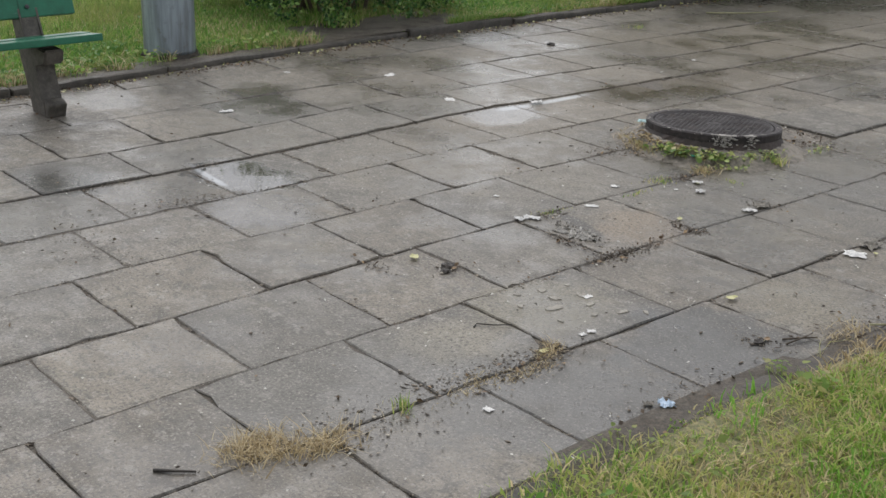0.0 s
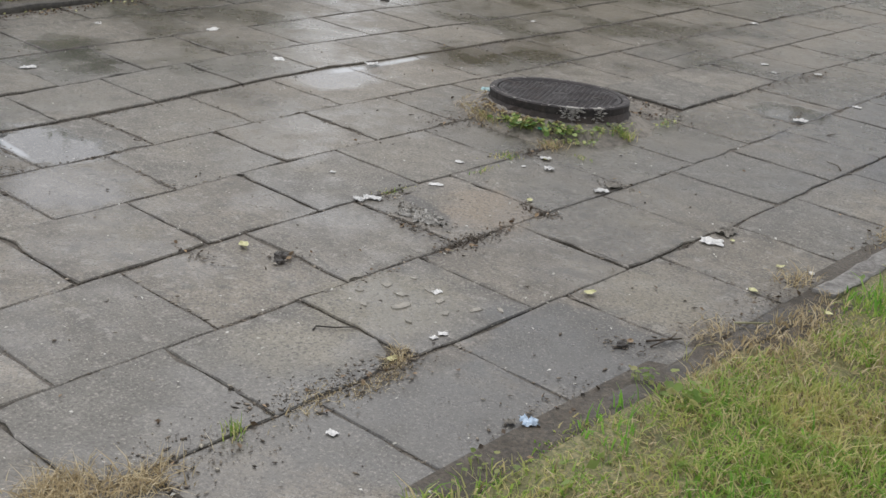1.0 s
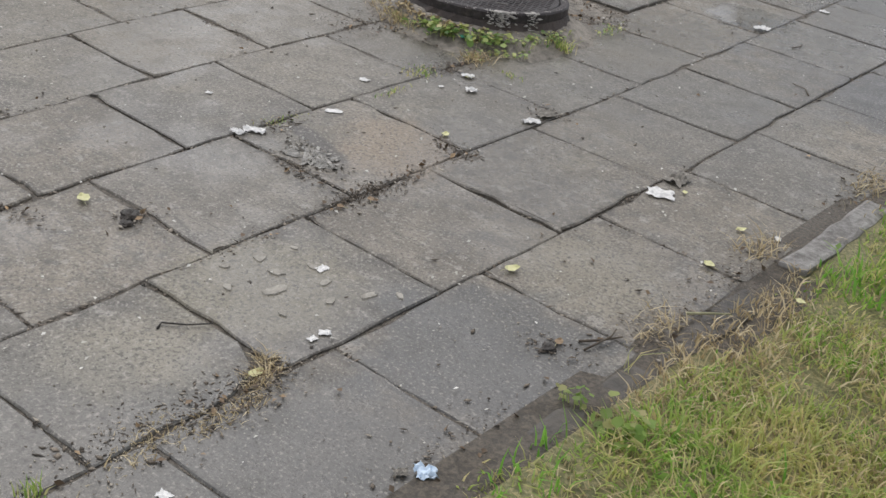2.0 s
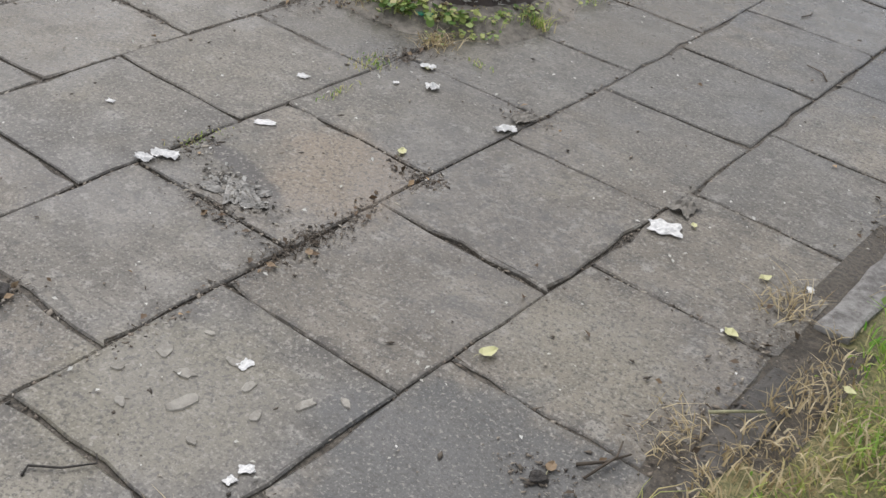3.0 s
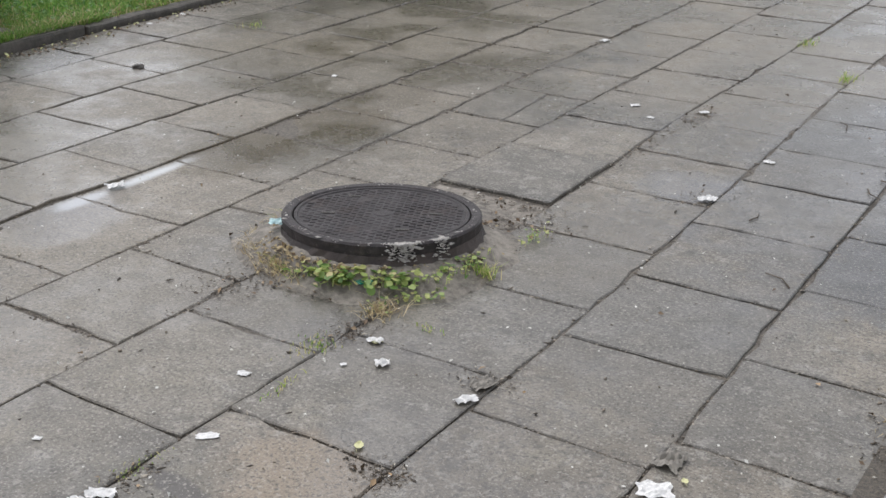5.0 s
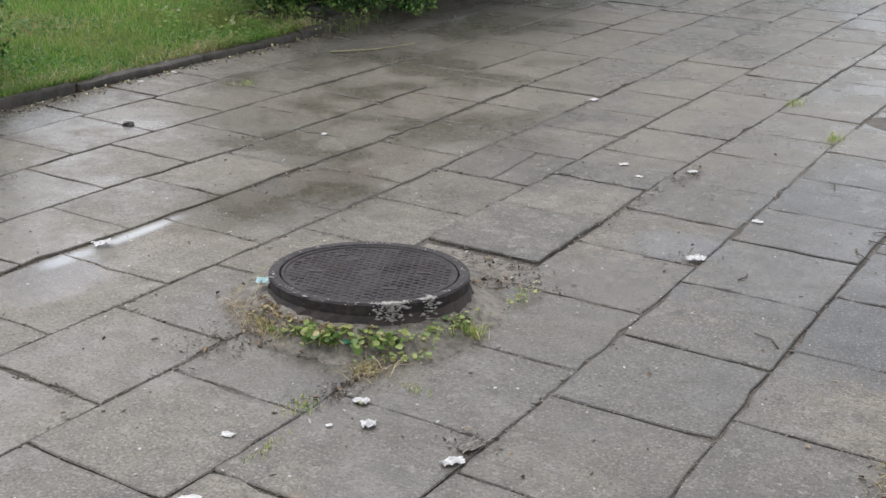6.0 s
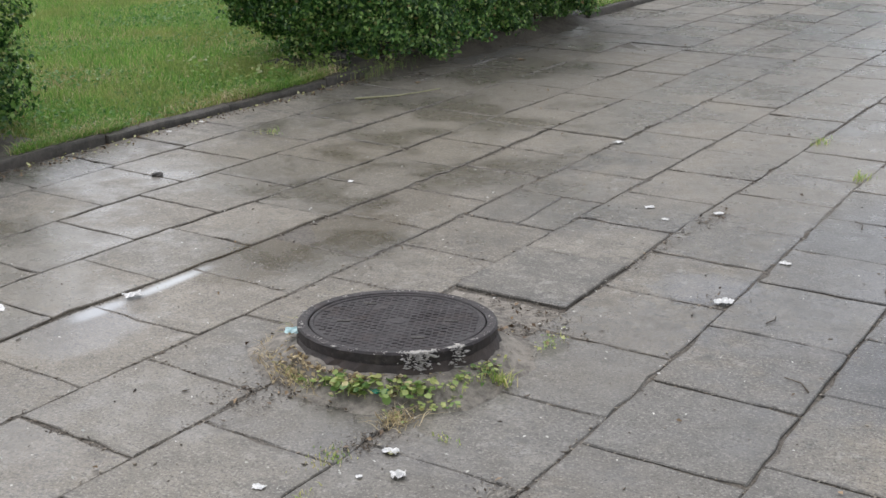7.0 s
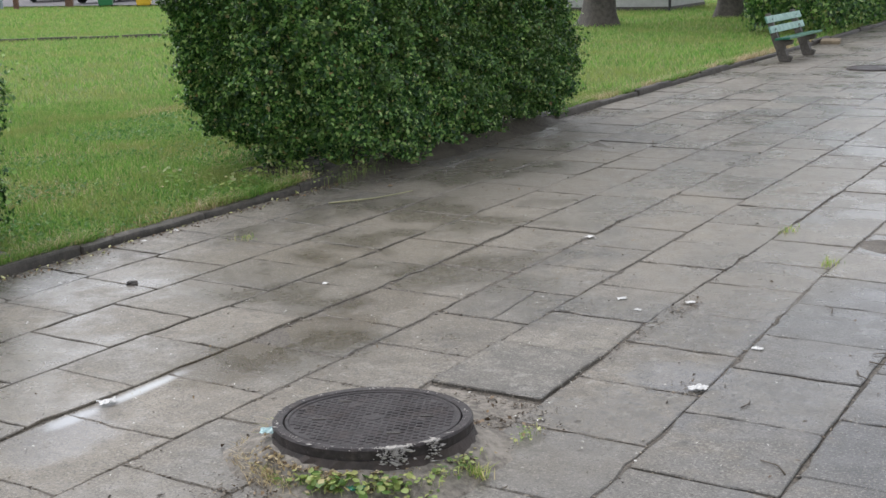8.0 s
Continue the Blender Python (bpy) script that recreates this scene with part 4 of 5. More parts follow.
# how far each long joint wanders from its straight line, as (y, offset) pairs
WANDER = {
    -3.0: ((4.0, 0.0),), -2.5: ((3.0, 0.10), (4.2, 0.03), (6.0, 0.03), (8.0, 0.05)), -2.0: ((2.9, 0.15), (3.5, 0.14), (4.5, 0.04), (6.0, 0.045), (6.6, 0.08), (8.0, 0.09)),
    -1.5: ((2.6, 0.09), (3.6, 0.08), (4.5, 0.0), (5.03, -0.035), (5.5, 0.0), (6.5, 0.02), (7.4, 0.055), (8.5, 0.035)), -1.0: ((2.4, 0.07), (3.6, 0.04), (4.4, 0.01), (6.6, 0.03), (8.0, 0.02)),
    -0.5: ((1.9, 0.08), (2.4, 0.045), (3.0, 0.04), (3.4, 0.02), (3.9, -0.005), (6.0, 0.005), (8.0, -0.01)), 0.0: ((1.8, 0.075), (2.2, 0.055), (2.7, 0.03), (3.2, 0.0), (6.5, -0.012), (7.3, -0.05), (8.5, -0.03)),
    0.5: ((1.6, 0.06), (2.2, 0.035), (2.8, 0.022), (3.4, 0.012), (4.3, 0.0), (5.4, 0.008), (6.3, -0.018), (7.3, -0.045), (8.2, -0.075)), 1.0: ((3.5, 0.0), (4.2, 0.008), (5.2, -0.004), (6.2, -0.025), (8.0, -0.03)),
}


def line_x(x, y):
    """Where the long joint near x runs at y."""
    ends = WANDER.get(x)
    return max(x, KERB_X + 0.01) if ends is None else x + float(np.interp(y, [e[0] for e in ends], [e[1] for e in ends]))


def slab_mesh(corners, rr, cut=0.0):
    """A slab of worn, slightly chipped outline with softened upper edges; its top is at z = 0."""
    hx, hy, outline = corners[2][0], corners[2][1], []
    l = 2 * hy
    for k in range(4):
        (x0, y0), (x1, y1) = corners[k], corners[(k + 1) % 4]
        c = min(0.3, (cut if k == 2 else 0.0) / l + rr.choice((0.005, 0.008, 0.013, 0.020)) * rr.uniform(0.7, 1.3))
        e = min(0.3, (cut if k == 1 else 0.0) / l + rr.choice((0.005, 0.008, 0.013, 0.020)) * rr.uniform(0.7, 1.3))
        bow = rr.gauss(0, 0.0012)
        for f in [c] + [v for v in (0.17, 0.33, 0.5, 0.67, 0.83) if c + 0.03 < v < 0.97 - e] + [1 - e]:
            chip = 0.012 if rr.random() < 0.06 else 0.0
            jx, jy = rr.gauss(0, 0.0026) - math.copysign(chip, x0 + x1) * (k % 2) + bow * (k % 2) * f * (1 - f) * 4, rr.gauss(0, 0.0026) - math.copysign(chip, y0 + y1) * (1 - k % 2)
            outline.append((x0 + (x1 - x0) * f + jx, y0 + (y1 - y0) * f + jy))
        if cut and k == 1:
            outline.append((hx - 0.29 * cut, hy - 0.29 * cut))
    n = len(outline)
    verts = [(x, y, -0.06) for x, y in outline] + [(x, y, -rr.uniform(0.002, 0.005)) for x, y in outline]
    verts += [(x * (1 - 0.004 / hx), y * (1 - 0.004 / hy), rr.gauss(0, 0.0006)) for x, y in outline]
    faces = [(i, (i + 1) % n, n + (i + 1) % n, n + i) for i in range(n)] + [(n + i, n + (i + 1) % n, 2 * n + (i + 1) % n, 2 * n + i) for i in range(n)]
    return verts, faces + [tuple(range(2 * n, 3 * n))]


rest_v, rest_f = [], []
rr = random.Random(77)
for west, known in JOINTS.items():
    cross = list(known)
    while cross[0] > PAVE_S + 0.3:
        cross.insert(0, cross[0] - 0.512 + rr.gauss(0, 0.006))
    while cross[-1] < PAVE_N - 0.6:
        cross.append(cross[-1] + 0.512 + rr.gauss(0, 0.006))
    for y0, y1 in zip(cross, cross[1:]):
        mid = (y0 + y1) / 2
        if west == -0.5 and 5.1 < mid < 6.0:
            continue
        sw, nw = line_x(west, y0), line_x(west, y1)
        se, ne = (line_x(west + 0.5, y0), line_x(west + 0.5, y1)) if west < 0.9 else (EDGE_X, EDGE_X)
        pieces = [(sw, nw, se, ne)]
        if west == -1.0 and 6.8 < mid < 7.4:
            pieces = [(sw, nw, -0.69, -0.72), (-0.69, -0.72, se, ne)]
        for sw, nw, se, ne in pieces:
            gap = rr.choice((0.0022, 0.0028, 0.0034, 0.0046)) * (1.0 if mid < 6.0 else 1.7)
            up = ROW_LEVEL[west] + rr.gauss(0, 0.0011)
            if west == -0.5 and 6.0 < mid < 6.6:
                up = 0.009
            if mid > 8.5:
                up = rr.gauss(0.001, 0.0024)
            up = max(up, -0.003)
            cut = 0.15 if west == 0.5 and 2.6 < mid < 3.05 else 0.0
            cx, half = (sw + nw + se + ne) / 4, (y1 - y0) / 2 - gap
            v, f = slab_mesh(((sw + gap - cx, -half), (se - gap - cx, -half), (ne - gap - cx, half), (nw + gap - cx, half)), rr, cut)
            m = pose(cx + rr.gauss(0, 0.001), mid + rr.gauss(0, 0.001), up, rr.gauss(0, 0.16), rr.gauss(0, 0.2), rr.gauss(0, 0.2))
            if 1.0 < mid < 16.2:
                me = bpy.data.meshes.new("slab")
                me.from_pydata(v, [], f)
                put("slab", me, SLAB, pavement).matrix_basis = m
            else:
                k = len(rest_v)
                rest_v += [tuple(m @ Vector(q)) for q in v]
                rest_f += [tuple(i + k for i in face) for face in f]
me = bpy.data.meshes.new("far_slabs")
me.from_pydata(rest_v, [], rest_f)
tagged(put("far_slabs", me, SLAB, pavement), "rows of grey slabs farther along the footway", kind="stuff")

drain = thing("drain_cover", "dark flush round drain cover far along the paving", "drain cover", pose(-1.68, 18.4, 0.004))
part("ring", lathe([(0.34, 0.0), (0.34, 0.012), (0.30, 0.014), (0.30, 0.006)], 36), RUST, drain)
part("plate", lathe([(0.295, 0.0), (0.295, 0.010), (0.27, 0.013)], 36), IRON, drain)
stone = part("stone_slab", box((0.30, 0.55, 0.07), (0, 0, 0.03), 0.02), rough_stone("ochre_stone", (0.12, 0.09, 0.055), (0.24, 0.19, 0.12), 20.0))
stone.matrix_basis = pose(-3.25, 22.3, 0.0, 0, 0, 12)
tagged(stone, "ochre stone slab lying at the far kerb", "stone")
bm = bmesh.new()
fill = [[bm.verts.new((-0.47 + 0.052 * i, 5.62 + 0.047 * j, -0.003 + 0.007 * noise.noise((i * 0.9, j * 0.9, 2.0)))) for i in range(10)] for j in range(10)]
for j in range(9):
    for i in range(9):
        bm.faces.new((fill[j][i], fill[j][i + 1], fill[j + 1][i + 1], fill[j + 1][i]))
tagged(part("mortar_fill", bm, DARK_MORTAR, smooth=True), "crumbling mortar fill between manhole and slab", "mortar")

# ---- crumbs, flecks and weeds on the paving ----
def crumbs(name, pts, size, seed):
    """Small uneven lumps, eight faces each."""
    r = np.random.default_rng(seed)
    n = len(pts)
    octa = np.array([[1, 0, 0], [0, 1, 0], [-1, 0, 0], [0, -1, 0], [0, 0, 1], [0, 0, -1]], float)
    faces = np.array([[0, 1, 4], [1, 2, 4], [2, 3, 4], [3, 0, 4], [1, 0, 5], [2, 1, 5], [3, 2, 5], [0, 3, 5]])
    a = r.uniform(0, 2 * np.pi, n)
    s = size * np.exp(np.clip(r.normal(0, 0.5, n), -1.5, 1.0))
    shape = octa[None] * r.uniform(0.5, 1.5, (n, 6, 1)) * np.stack([s * r.uniform(0.7, 2.9, n), s * r.uniform(0.6, 1.2, n), s * 0.5], 1)[:, None, :]
    c, d = np.cos(a)[:, None], np.sin(a)[:, None]
    turned = np.stack([shape[..., 0] * c - shape[..., 1] * d, shape[..., 0] * d + shape[..., 1] * c, shape[..., 2]], -1)
    verts = (turned + pts[:, None, :]).reshape(-1, 3)
    tris = (faces[None] + np.arange(n)[:, None, None] * 6).reshape(-1, 3)
    return fast_mesh(name, verts, tris)


r = np.random.default_rng(91)
along, spots = [], []
for west, known in JOINTS.items():
    n = 2600
    yy = r.uniform(1.2, 14.0, n)
    along.append(np.stack([np.array([line_x(west, v) for v in yy]) + r.normal(0, 0.011, n), yy, np.full(n, -0.002)], 1))
    for y in known:
        n = int(r.integers(40, 130))
        along.append(np.stack([line_x(west, y) + r.uniform(0, 0.5, n), y + r.normal(0, 0.009, n), np.full(n, -0.002)], 1))
joint_bits = np.concatenate(along)
keep = patchy(joint_bits, 4.5, 61) + r.uniform(-1.0, 1.0, len(joint_bits)) > -0.15
joint_bits = joint_bits[keep & (joint_bits[:, 0] > KERB_X) & (joint_bits[:, 0] < EDGE_X)]
tagged(put("joint_crumb", crumbs("joint_crumb", joint_bits, 0.0024, 92), CRUMB), "dark crumbs of soil and grit lying in the slab joints", "debris", kind="stuff")

HEAPS = ((0.30, 3.81, 0.10, 0.02, 130), (0.20, 3.92, 0.07, 0.04, 20), (0.52, 3.86, 0.035, 0.10, 180), (0.51, 4.05, 0.02, 0.10, 110), (0.49, 4.31, 0.045, 0.03, 110), (0.02, 3.98, 0.03, 0.07, 90),
         (0.47, 4.82, 0.05, 0.03, 90), (0.52, 3.45, 0.02, 0.12, 90), (0.985, 3.04, 0.025, 0.03, 260), (1.01, 2.95, 0.04, 0.10, 200), (0.97, 2.72, 0.06, 0.14, 240), (1.02, 2.30, 0.07, 0.12, 220), (0.06, 3.05, 0.05, 0.02, 70),
         (0.25, 3.27, 0.03, 0.04, 80), (1.33, 3.63, 0.05, 0.03, 90), (1.47, 3.95, 0.05, 0.10, 240), (1.45, 4.35, 0.04, 0.12, 200), (1.46, 5.2, 0.05, 0.14, 220), (1.44, 3.1, 0.05, 0.15, 220),
         (-0.02, 4.85, 0.05, 0.06, 120), (-0.50, 4.86, 0.06, 0.05, 120), (-0.02, 5.85, 0.10, 0.05, 200), (-0.15, 6.0, 0.12, 0.03, 150), (0.0, 6.9, 0.02, 0.2, 120), (0.02, 7.45, 0.03, 0.10, 120),
         (-2.66, 6.62, 0.07, 0.03, 70), (-0.99, 2.9, 0.03, 0.12, 140), (-0.75, 2.35, 0.14, 0.10, 120), (-2.5, 3.9, 0.1, 0.02, 60), (-3.27, 4.3, 0.07, 0.7, 1500), (-3.36, 5.9, 0.06, 0.5, 900), (-3.50, 5.8, 0.12, 0.6, 1200), (-3.37, 6.0, 0.04, 0.9, 500), (-3.36, 8.0, 0.05, 1.2, 800), (-2.85, 2.9, 0.25, 0.3, 300),
         (-3.2, 11.2, 0.16, 1.8, 700), (-0.45, 5.0, 0.10, 0.06, 150), (0.42, 6.45, 0.05, 0.05, 60))
ring_a, ring_r = r.uniform(0, 2 * np.pi, 5200), 0.345 + np.abs(r.normal(0, 0.050, 5200))
bank = np.stack([-0.315 + ring_r * np.cos(ring_a), 5.43 + ring_r * np.sin(ring_a), np.clip(0.064 - (ring_r - 0.335) * 0.78 - 0.016 * np.sin(ring_a + 0.3) * np.clip((0.40 - ring_r) / 0.065, 0, 1), 0.004, 1)], 1)
heap = np.concatenate([bank] + [np.stack([r.normal(x, dx, n), r.normal(y, dy, n), np.full(n, 0.004)], 1) for x, y, dx, dy, n in HEAPS for n in (int(n * 1.6),)])
tagged(put("soil_crumb", crumbs("soil_crumb", heap, 0.0019, 93), CRUMB), "scattered soil and rotted leaf crumbs on the slabs", "debris", kind="stuff")
loose = scatter(2600, KERB_X + 0.03, EDGE_X, 1.4, 13.0, 0.003, 94)
tagged(put("grit", crumbs("grit", loose, 0.0022, 95), CRUMB), "fine dark grit strewn over the slabs", "debris", kind="stuff")
pale = scatter(1700, KERB_X + 0.03, EDGE_X, 1.4, 13.0, 0.007, 96)
shore_y = r.uniform(2.9, 9.2, 150)
shore = np.stack([kerb_line(shore_y) + np.abs(r.normal(0.03, 0.05, 150)), shore_y, np.full(150, 0.012)], 1)
tagged(put("kerb_litter", leaves("kerb_litter", shore, np.tile([0.0, 0.0, 1.0], (150, 1)), 0.024, 101, 0.4), FALLEN), "pale fallen leaf scraps gathered along the kerb", "debris", kind="stuff")
tagged(put("pale_fleck", leaves("pale_fleck", pale, np.tile([0.0, 0.0, 1.0], (len(pale), 1)), 0.011, 97, 0.25), PETAL), "tiny pale petals and flecks on the slabs", "debris", kind="stuff")
drift_y = r.uniform(2.8, 9.4, 620)
drift = np.stack([kerb_line(drift_y) + 0.035 + np.abs(r.normal(0, 0.045, 620)), drift_y, np.full(620, 0.009)], 1)
rot = np.concatenate([drift, heap[r.integers(0, len(heap), 700)] + [0, 0, 0.004], scatter(160, KERB_X + 0.03, EDGE_X, 1.4, 12.0, 0.006, 98)])
ROT = leafy("rotten_leaf", (0.0, (0.05, 0.035, 0.02)), (0.6, (0.14, 0.09, 0.05)), (0.9, (0.28, 0.2, 0.12)), (1.0, (0.45, 0.30, 0.16)), rough=0.6, through=0.05)
tagged(put("dead_leaf_scrap", leaves("dead_leaf_scrap", rot, np.tile([0.0, 0.0, 1.0], (len(rot), 1)), 0.019, 99, 0.5), ROT), "shreds of brown dead leaves in the joints", "debris", kind="stuff")


def tuft(at, spread, count, height, width, material, label, seed, lean=0.9, name="grass_tuft"):
    q = np.random.default_rng(seed)
    pts = np.stack([q.normal(0, spread[0], count), q.normal(0, spread[1], count), np.zeros(count)], 1)
    ob = put(name, blades(name, pts, height, width, material, seed, lean), material)
    ob.matrix_basis = pose(at[0], at[1], 0.0, 0, 0, at[2] if len(at) > 2 else 0)
    return tagged(ob, label, "grass tuft", "tufts in the joints", "stuff")


DRY = "dry straw coloured grass tuft in a slab joint"
for k, (at, spread, count, height) in enumerate((((0.955, 2.02), (0.04, 0.05), 520, 0.034), ((1.03, 2.16), (0.032, 0.055), 360, 0.030), ((1.035, 2.93, -4), (0.014, 0.05), 120, 0.010), ((0.985, 3.03, 20), (0.014, 0.035), 150, 0.016), ((1.035, 2.84, -4), (0.020, 0.05), 110, 0.009), ((0.945, 3.08, 50), (0.012, 0.025), 70, 0.016),
                                                ((1.01, 2.70, 12), (0.022, 0.06), 130, 0.010), ((0.96, 2.74, 12), (0.02, 0.04), 50, 0.009), ((-0.01, 5.0), (0.03, 0.03), 130, 0.035), ((1.43, 4.53), (0.03, 0.05), 110, 0.03), ((1.46, 5.25), (0.03, 0.08), 120, 0.03), ((1.46, 3.92), (0.03, 0.06), 100, 0.025))):
    tuft(at, spread, count, height, 0.0034, STRAW, DRY, 200 + k, 2.4)
for k, (at, spread, count) in enumerate((((0.515, 3.79, 3), (0.013, 0.055), 120), ((0.51, 3.90, 0), (0.014, 0.03), 60), ((0.515, 4.30, 40), (0.02, 0.02), 45), ((0.0, 4.86, 20), (0.03, 0.03), 50))):
    tuft(at, spread, count, 0.013, 0.0036, TWIG, "matted dead roots and stalks in a slab joint", 260 + k, 2.6)
FRESH = "small green grass tuft growing from a slab joint"
for k, (at, spread, count, height) in enumerate((((0.12, 5.39), (0.022, 0.012), 70, 0.055), ((1.0, 2.46), (0.02, 0.018), 50, 0.04), ((-0.04, 4.73), (0.025, 0.05), 80, 0.012), ((0.0, 4.02), (0.016, 0.05), 60, 0.009),
                                                ((0.17, 4.99), (0.03, 0.012), 30, 0.011), ((1.49, 3.70), (0.008, 0.01), 4, 0.09), ((0.40, 8.43), (0.02, 0.04), 50, 0.05), ((-2.81, 7.66), (0.04, 0.04), 40, 0.04),
                                                ((0.0, 9.1), (0.02, 0.06), 40, 0.04), ((0.45, 10.2), (0.02, 0.08), 60, 0.05), ((0.04, 4.5), (0.01, 0.05), 30, 0.018), ((1.02, 7.2), (0.02, 0.1), 60, 0.04))):
    tuft(at, spread, count, height, 0.0040, GRASS_NEAR, FRESH, 230 + k, 0.8)


def weed_patch(at, spread, count, size, height, label, seed, material=WEED, z=0.004):
    """Low broad-leaved weeds: stalks with round leaves at their ends."""
    q = np.random.default_rng(seed)
    count = int(count * 1.35)
    p = np.stack([q.normal(0, spread[0], count), q.normal(0, spread[1], count), q.uniform(0.15, 1, count) * height], 1)
    root = thing("weed", label, "weed", pose(at[0], at[1], z, 0, 0, at[2] if len(at) > 2 else 0), "weeds in the paving")
    tagged(put("leaf_rosette", round_leaves("leaf_rosette", p, size * 0.54, seed), material, root), kind="stuff")
    foot = p * [0.8, 0.8, 0.0]
    tagged(put("stalk", blades("stalk", foot, float(height) * 0.8, 0.0028, material, seed, 0.3), material, root), kind="stuff")
    return root


GREENWEED = "leafy yellowish green weed growing beside the manhole rim"
for k, (ang, r0, count, size, height) in enumerate(((-90, 0.372, 26, 0.038, 0.045), (-81, 0.366, 36, 0.046, 0.05), (-71, 0.374, 40, 0.048, 0.055), (-60, 0.380, 30, 0.040, 0.05), (-51, 0.384, 34, 0.044, 0.05), (-40, 0.395, 18, 0.034, 0.04), (-30, 0.385, 30, 0.034, 0.045), (-17, 0.372, 36, 0.030, 0.045),
                                                    (-5, 0.358, 24, 0.027, 0.035), (6, 0.358, 16, 0.025, 0.03), (-44, 0.45, 14, 0.028, 0.02), (-33, 0.45, 14, 0.028, 0.02))):
    a, count = radians(ang), int(count * (0.55, 1.35, 1.1, 0.6, 1.45, 0.7)[k % 6])
    weed_patch((-0.315 + (r0 + 0.010) * math.cos(a), 5.43 + (r0 + 0.010) * math.sin(a), ang), (0.026, 0.040), count, size * 1.12, height * 0.8, GREENWEED, 300 + k, z=0.028 if r0 < 0.44 else 0.006)
for k, (y, back) in enumerate(((3.15, 0.16), (3.42, 0.12), (3.65, 0.22), (3.95, 0.15), (4.55, 0.25), (4.85, 0.14))):
    weed_patch((float(kerb_line(y)) - back, y), (0.06, 0.09), 26, 0.06, 0.09, "broad-leaved green weed in the lawn by the kerb", 350 + k, GRASS, z=0.035)
weed_patch((0.10, 5.74), (0.02, 0.04), 26, 0.026, 0.03, "small green weed in a slab joint", 320)
weed_patch((-0.02, 5.02), (0.03, 0.02), 18, 0.02, 0.015, "small reddish green weed in a slab joint", 321)
weed_patch((1.50, 3.47), (0.02, 0.02), 14, 0.034, 0.04, "fresh green dandelion leaves at the verge edge", 322, GRASS)
weed_patch((1.63, 3.46), (0.03, 0.03), 26, 0.05, 0.07, "fresh green broad-leaved weed in the verge", 323, GRASS)
weed_patch((1.49, 2.78), (0.02, 0.03), 14, 0.03, 0.05, "fresh green dandelion leaves at the verge edge", 324, GRASS)
for k, (x, y) in enumerate(((-3.72, 8.75), (-3.95, 9.0), (-3.60, 9.15), (-4.25, 9.1), (-3.85, 9.35), (-4.5, 8.8), (-3.62, 8.3), (-4.1, 8.5))):
    weed_patch((x, y), (0.10, 0.12), 46, 0.060, 0.13, "broad-leaved green weed in the lawn before the shrub", 360 + k, GRASS, z=0.045)
weed_patch((-3.36, 9.65), (0.05, 0.22), 130, 0.035, 0.14, "green seedlings under the shrub at the kerb", 325, GRASS)
for k, (ang, r0) in enumerate(((-120, 0.37), (-140, 0.37), (-160, 0.37), (-105, 0.38), (-178, 0.36), (-130, 0.41), (-150, 0.42), (-112, 0.40), (-98, 0.37))):
    a = radians(ang)
    tuft((-0.315 + r0 * math.cos(a), 5.43 + r0 * math.sin(a), ang), (0.022, 0.045), 110, 0.028, 0.0032, STRAW if k % 4 else GRASS_NEAR, "straggling dry grass beside the manhole rim", 340 + k, 2.0).location.z = 0.016 if r0 < 0.395 else 0.005


# thin flakes peeling from the worn slabs
FLAKE = rough_stone("peeling_cement", (0.20, 0.185, 0.155), (0.40, 0.375, 0.325), 60.0, 0.8, 0.5)
rr = random.Random(808)
bm = bmesh.new()
for x, y, size in ((0.60, 3.38, 0.030), (0.68, 3.36, 0.026), (0.74, 3.30, 0.034), (0.79, 3.42, 0.020), (0.66, 3.22, 0.018), (0.86, 3.37, 0.018), (0.72, 3.45, 0.022), (0.90, 3.46, 0.026), (0.58, 3.28, 0.016), (0.83, 3.24, 0.014), (0.62, 3.48, 0.014), (0.95, 3.52, 0.018)):
    turn, n = rr.uniform(0, 6.3), 11
    rim = []
    for k in range(n):
        a = 2 * math.pi * k / n
        q = size * (0.65 + 0.45 * rr.random())
        u, v = q * math.cos(a), 0.55 * q * math.sin(a)
        rim.append((x + u * math.cos(turn) - v * math.sin(turn), y + u * math.sin(turn) + v * math.cos(turn)))
    top = [bm.verts.new((u, v, 0.0062)) for u, v in rim]
    foot = [bm.verts.new((u + 0.08 * (u - x), v + 0.08 * (v - y), 0.0015)) for u, v in rim]
    bm.faces.new(top)
    for k in range(n):
        bm.faces.new((foot[k], foot[(k + 1) % n], top[(k + 1) % n], top[k]))
tagged(part("cement_flake", bm, FLAKE), "pale thin flakes of cement peeling from a slab", "debris", kind="stuff")


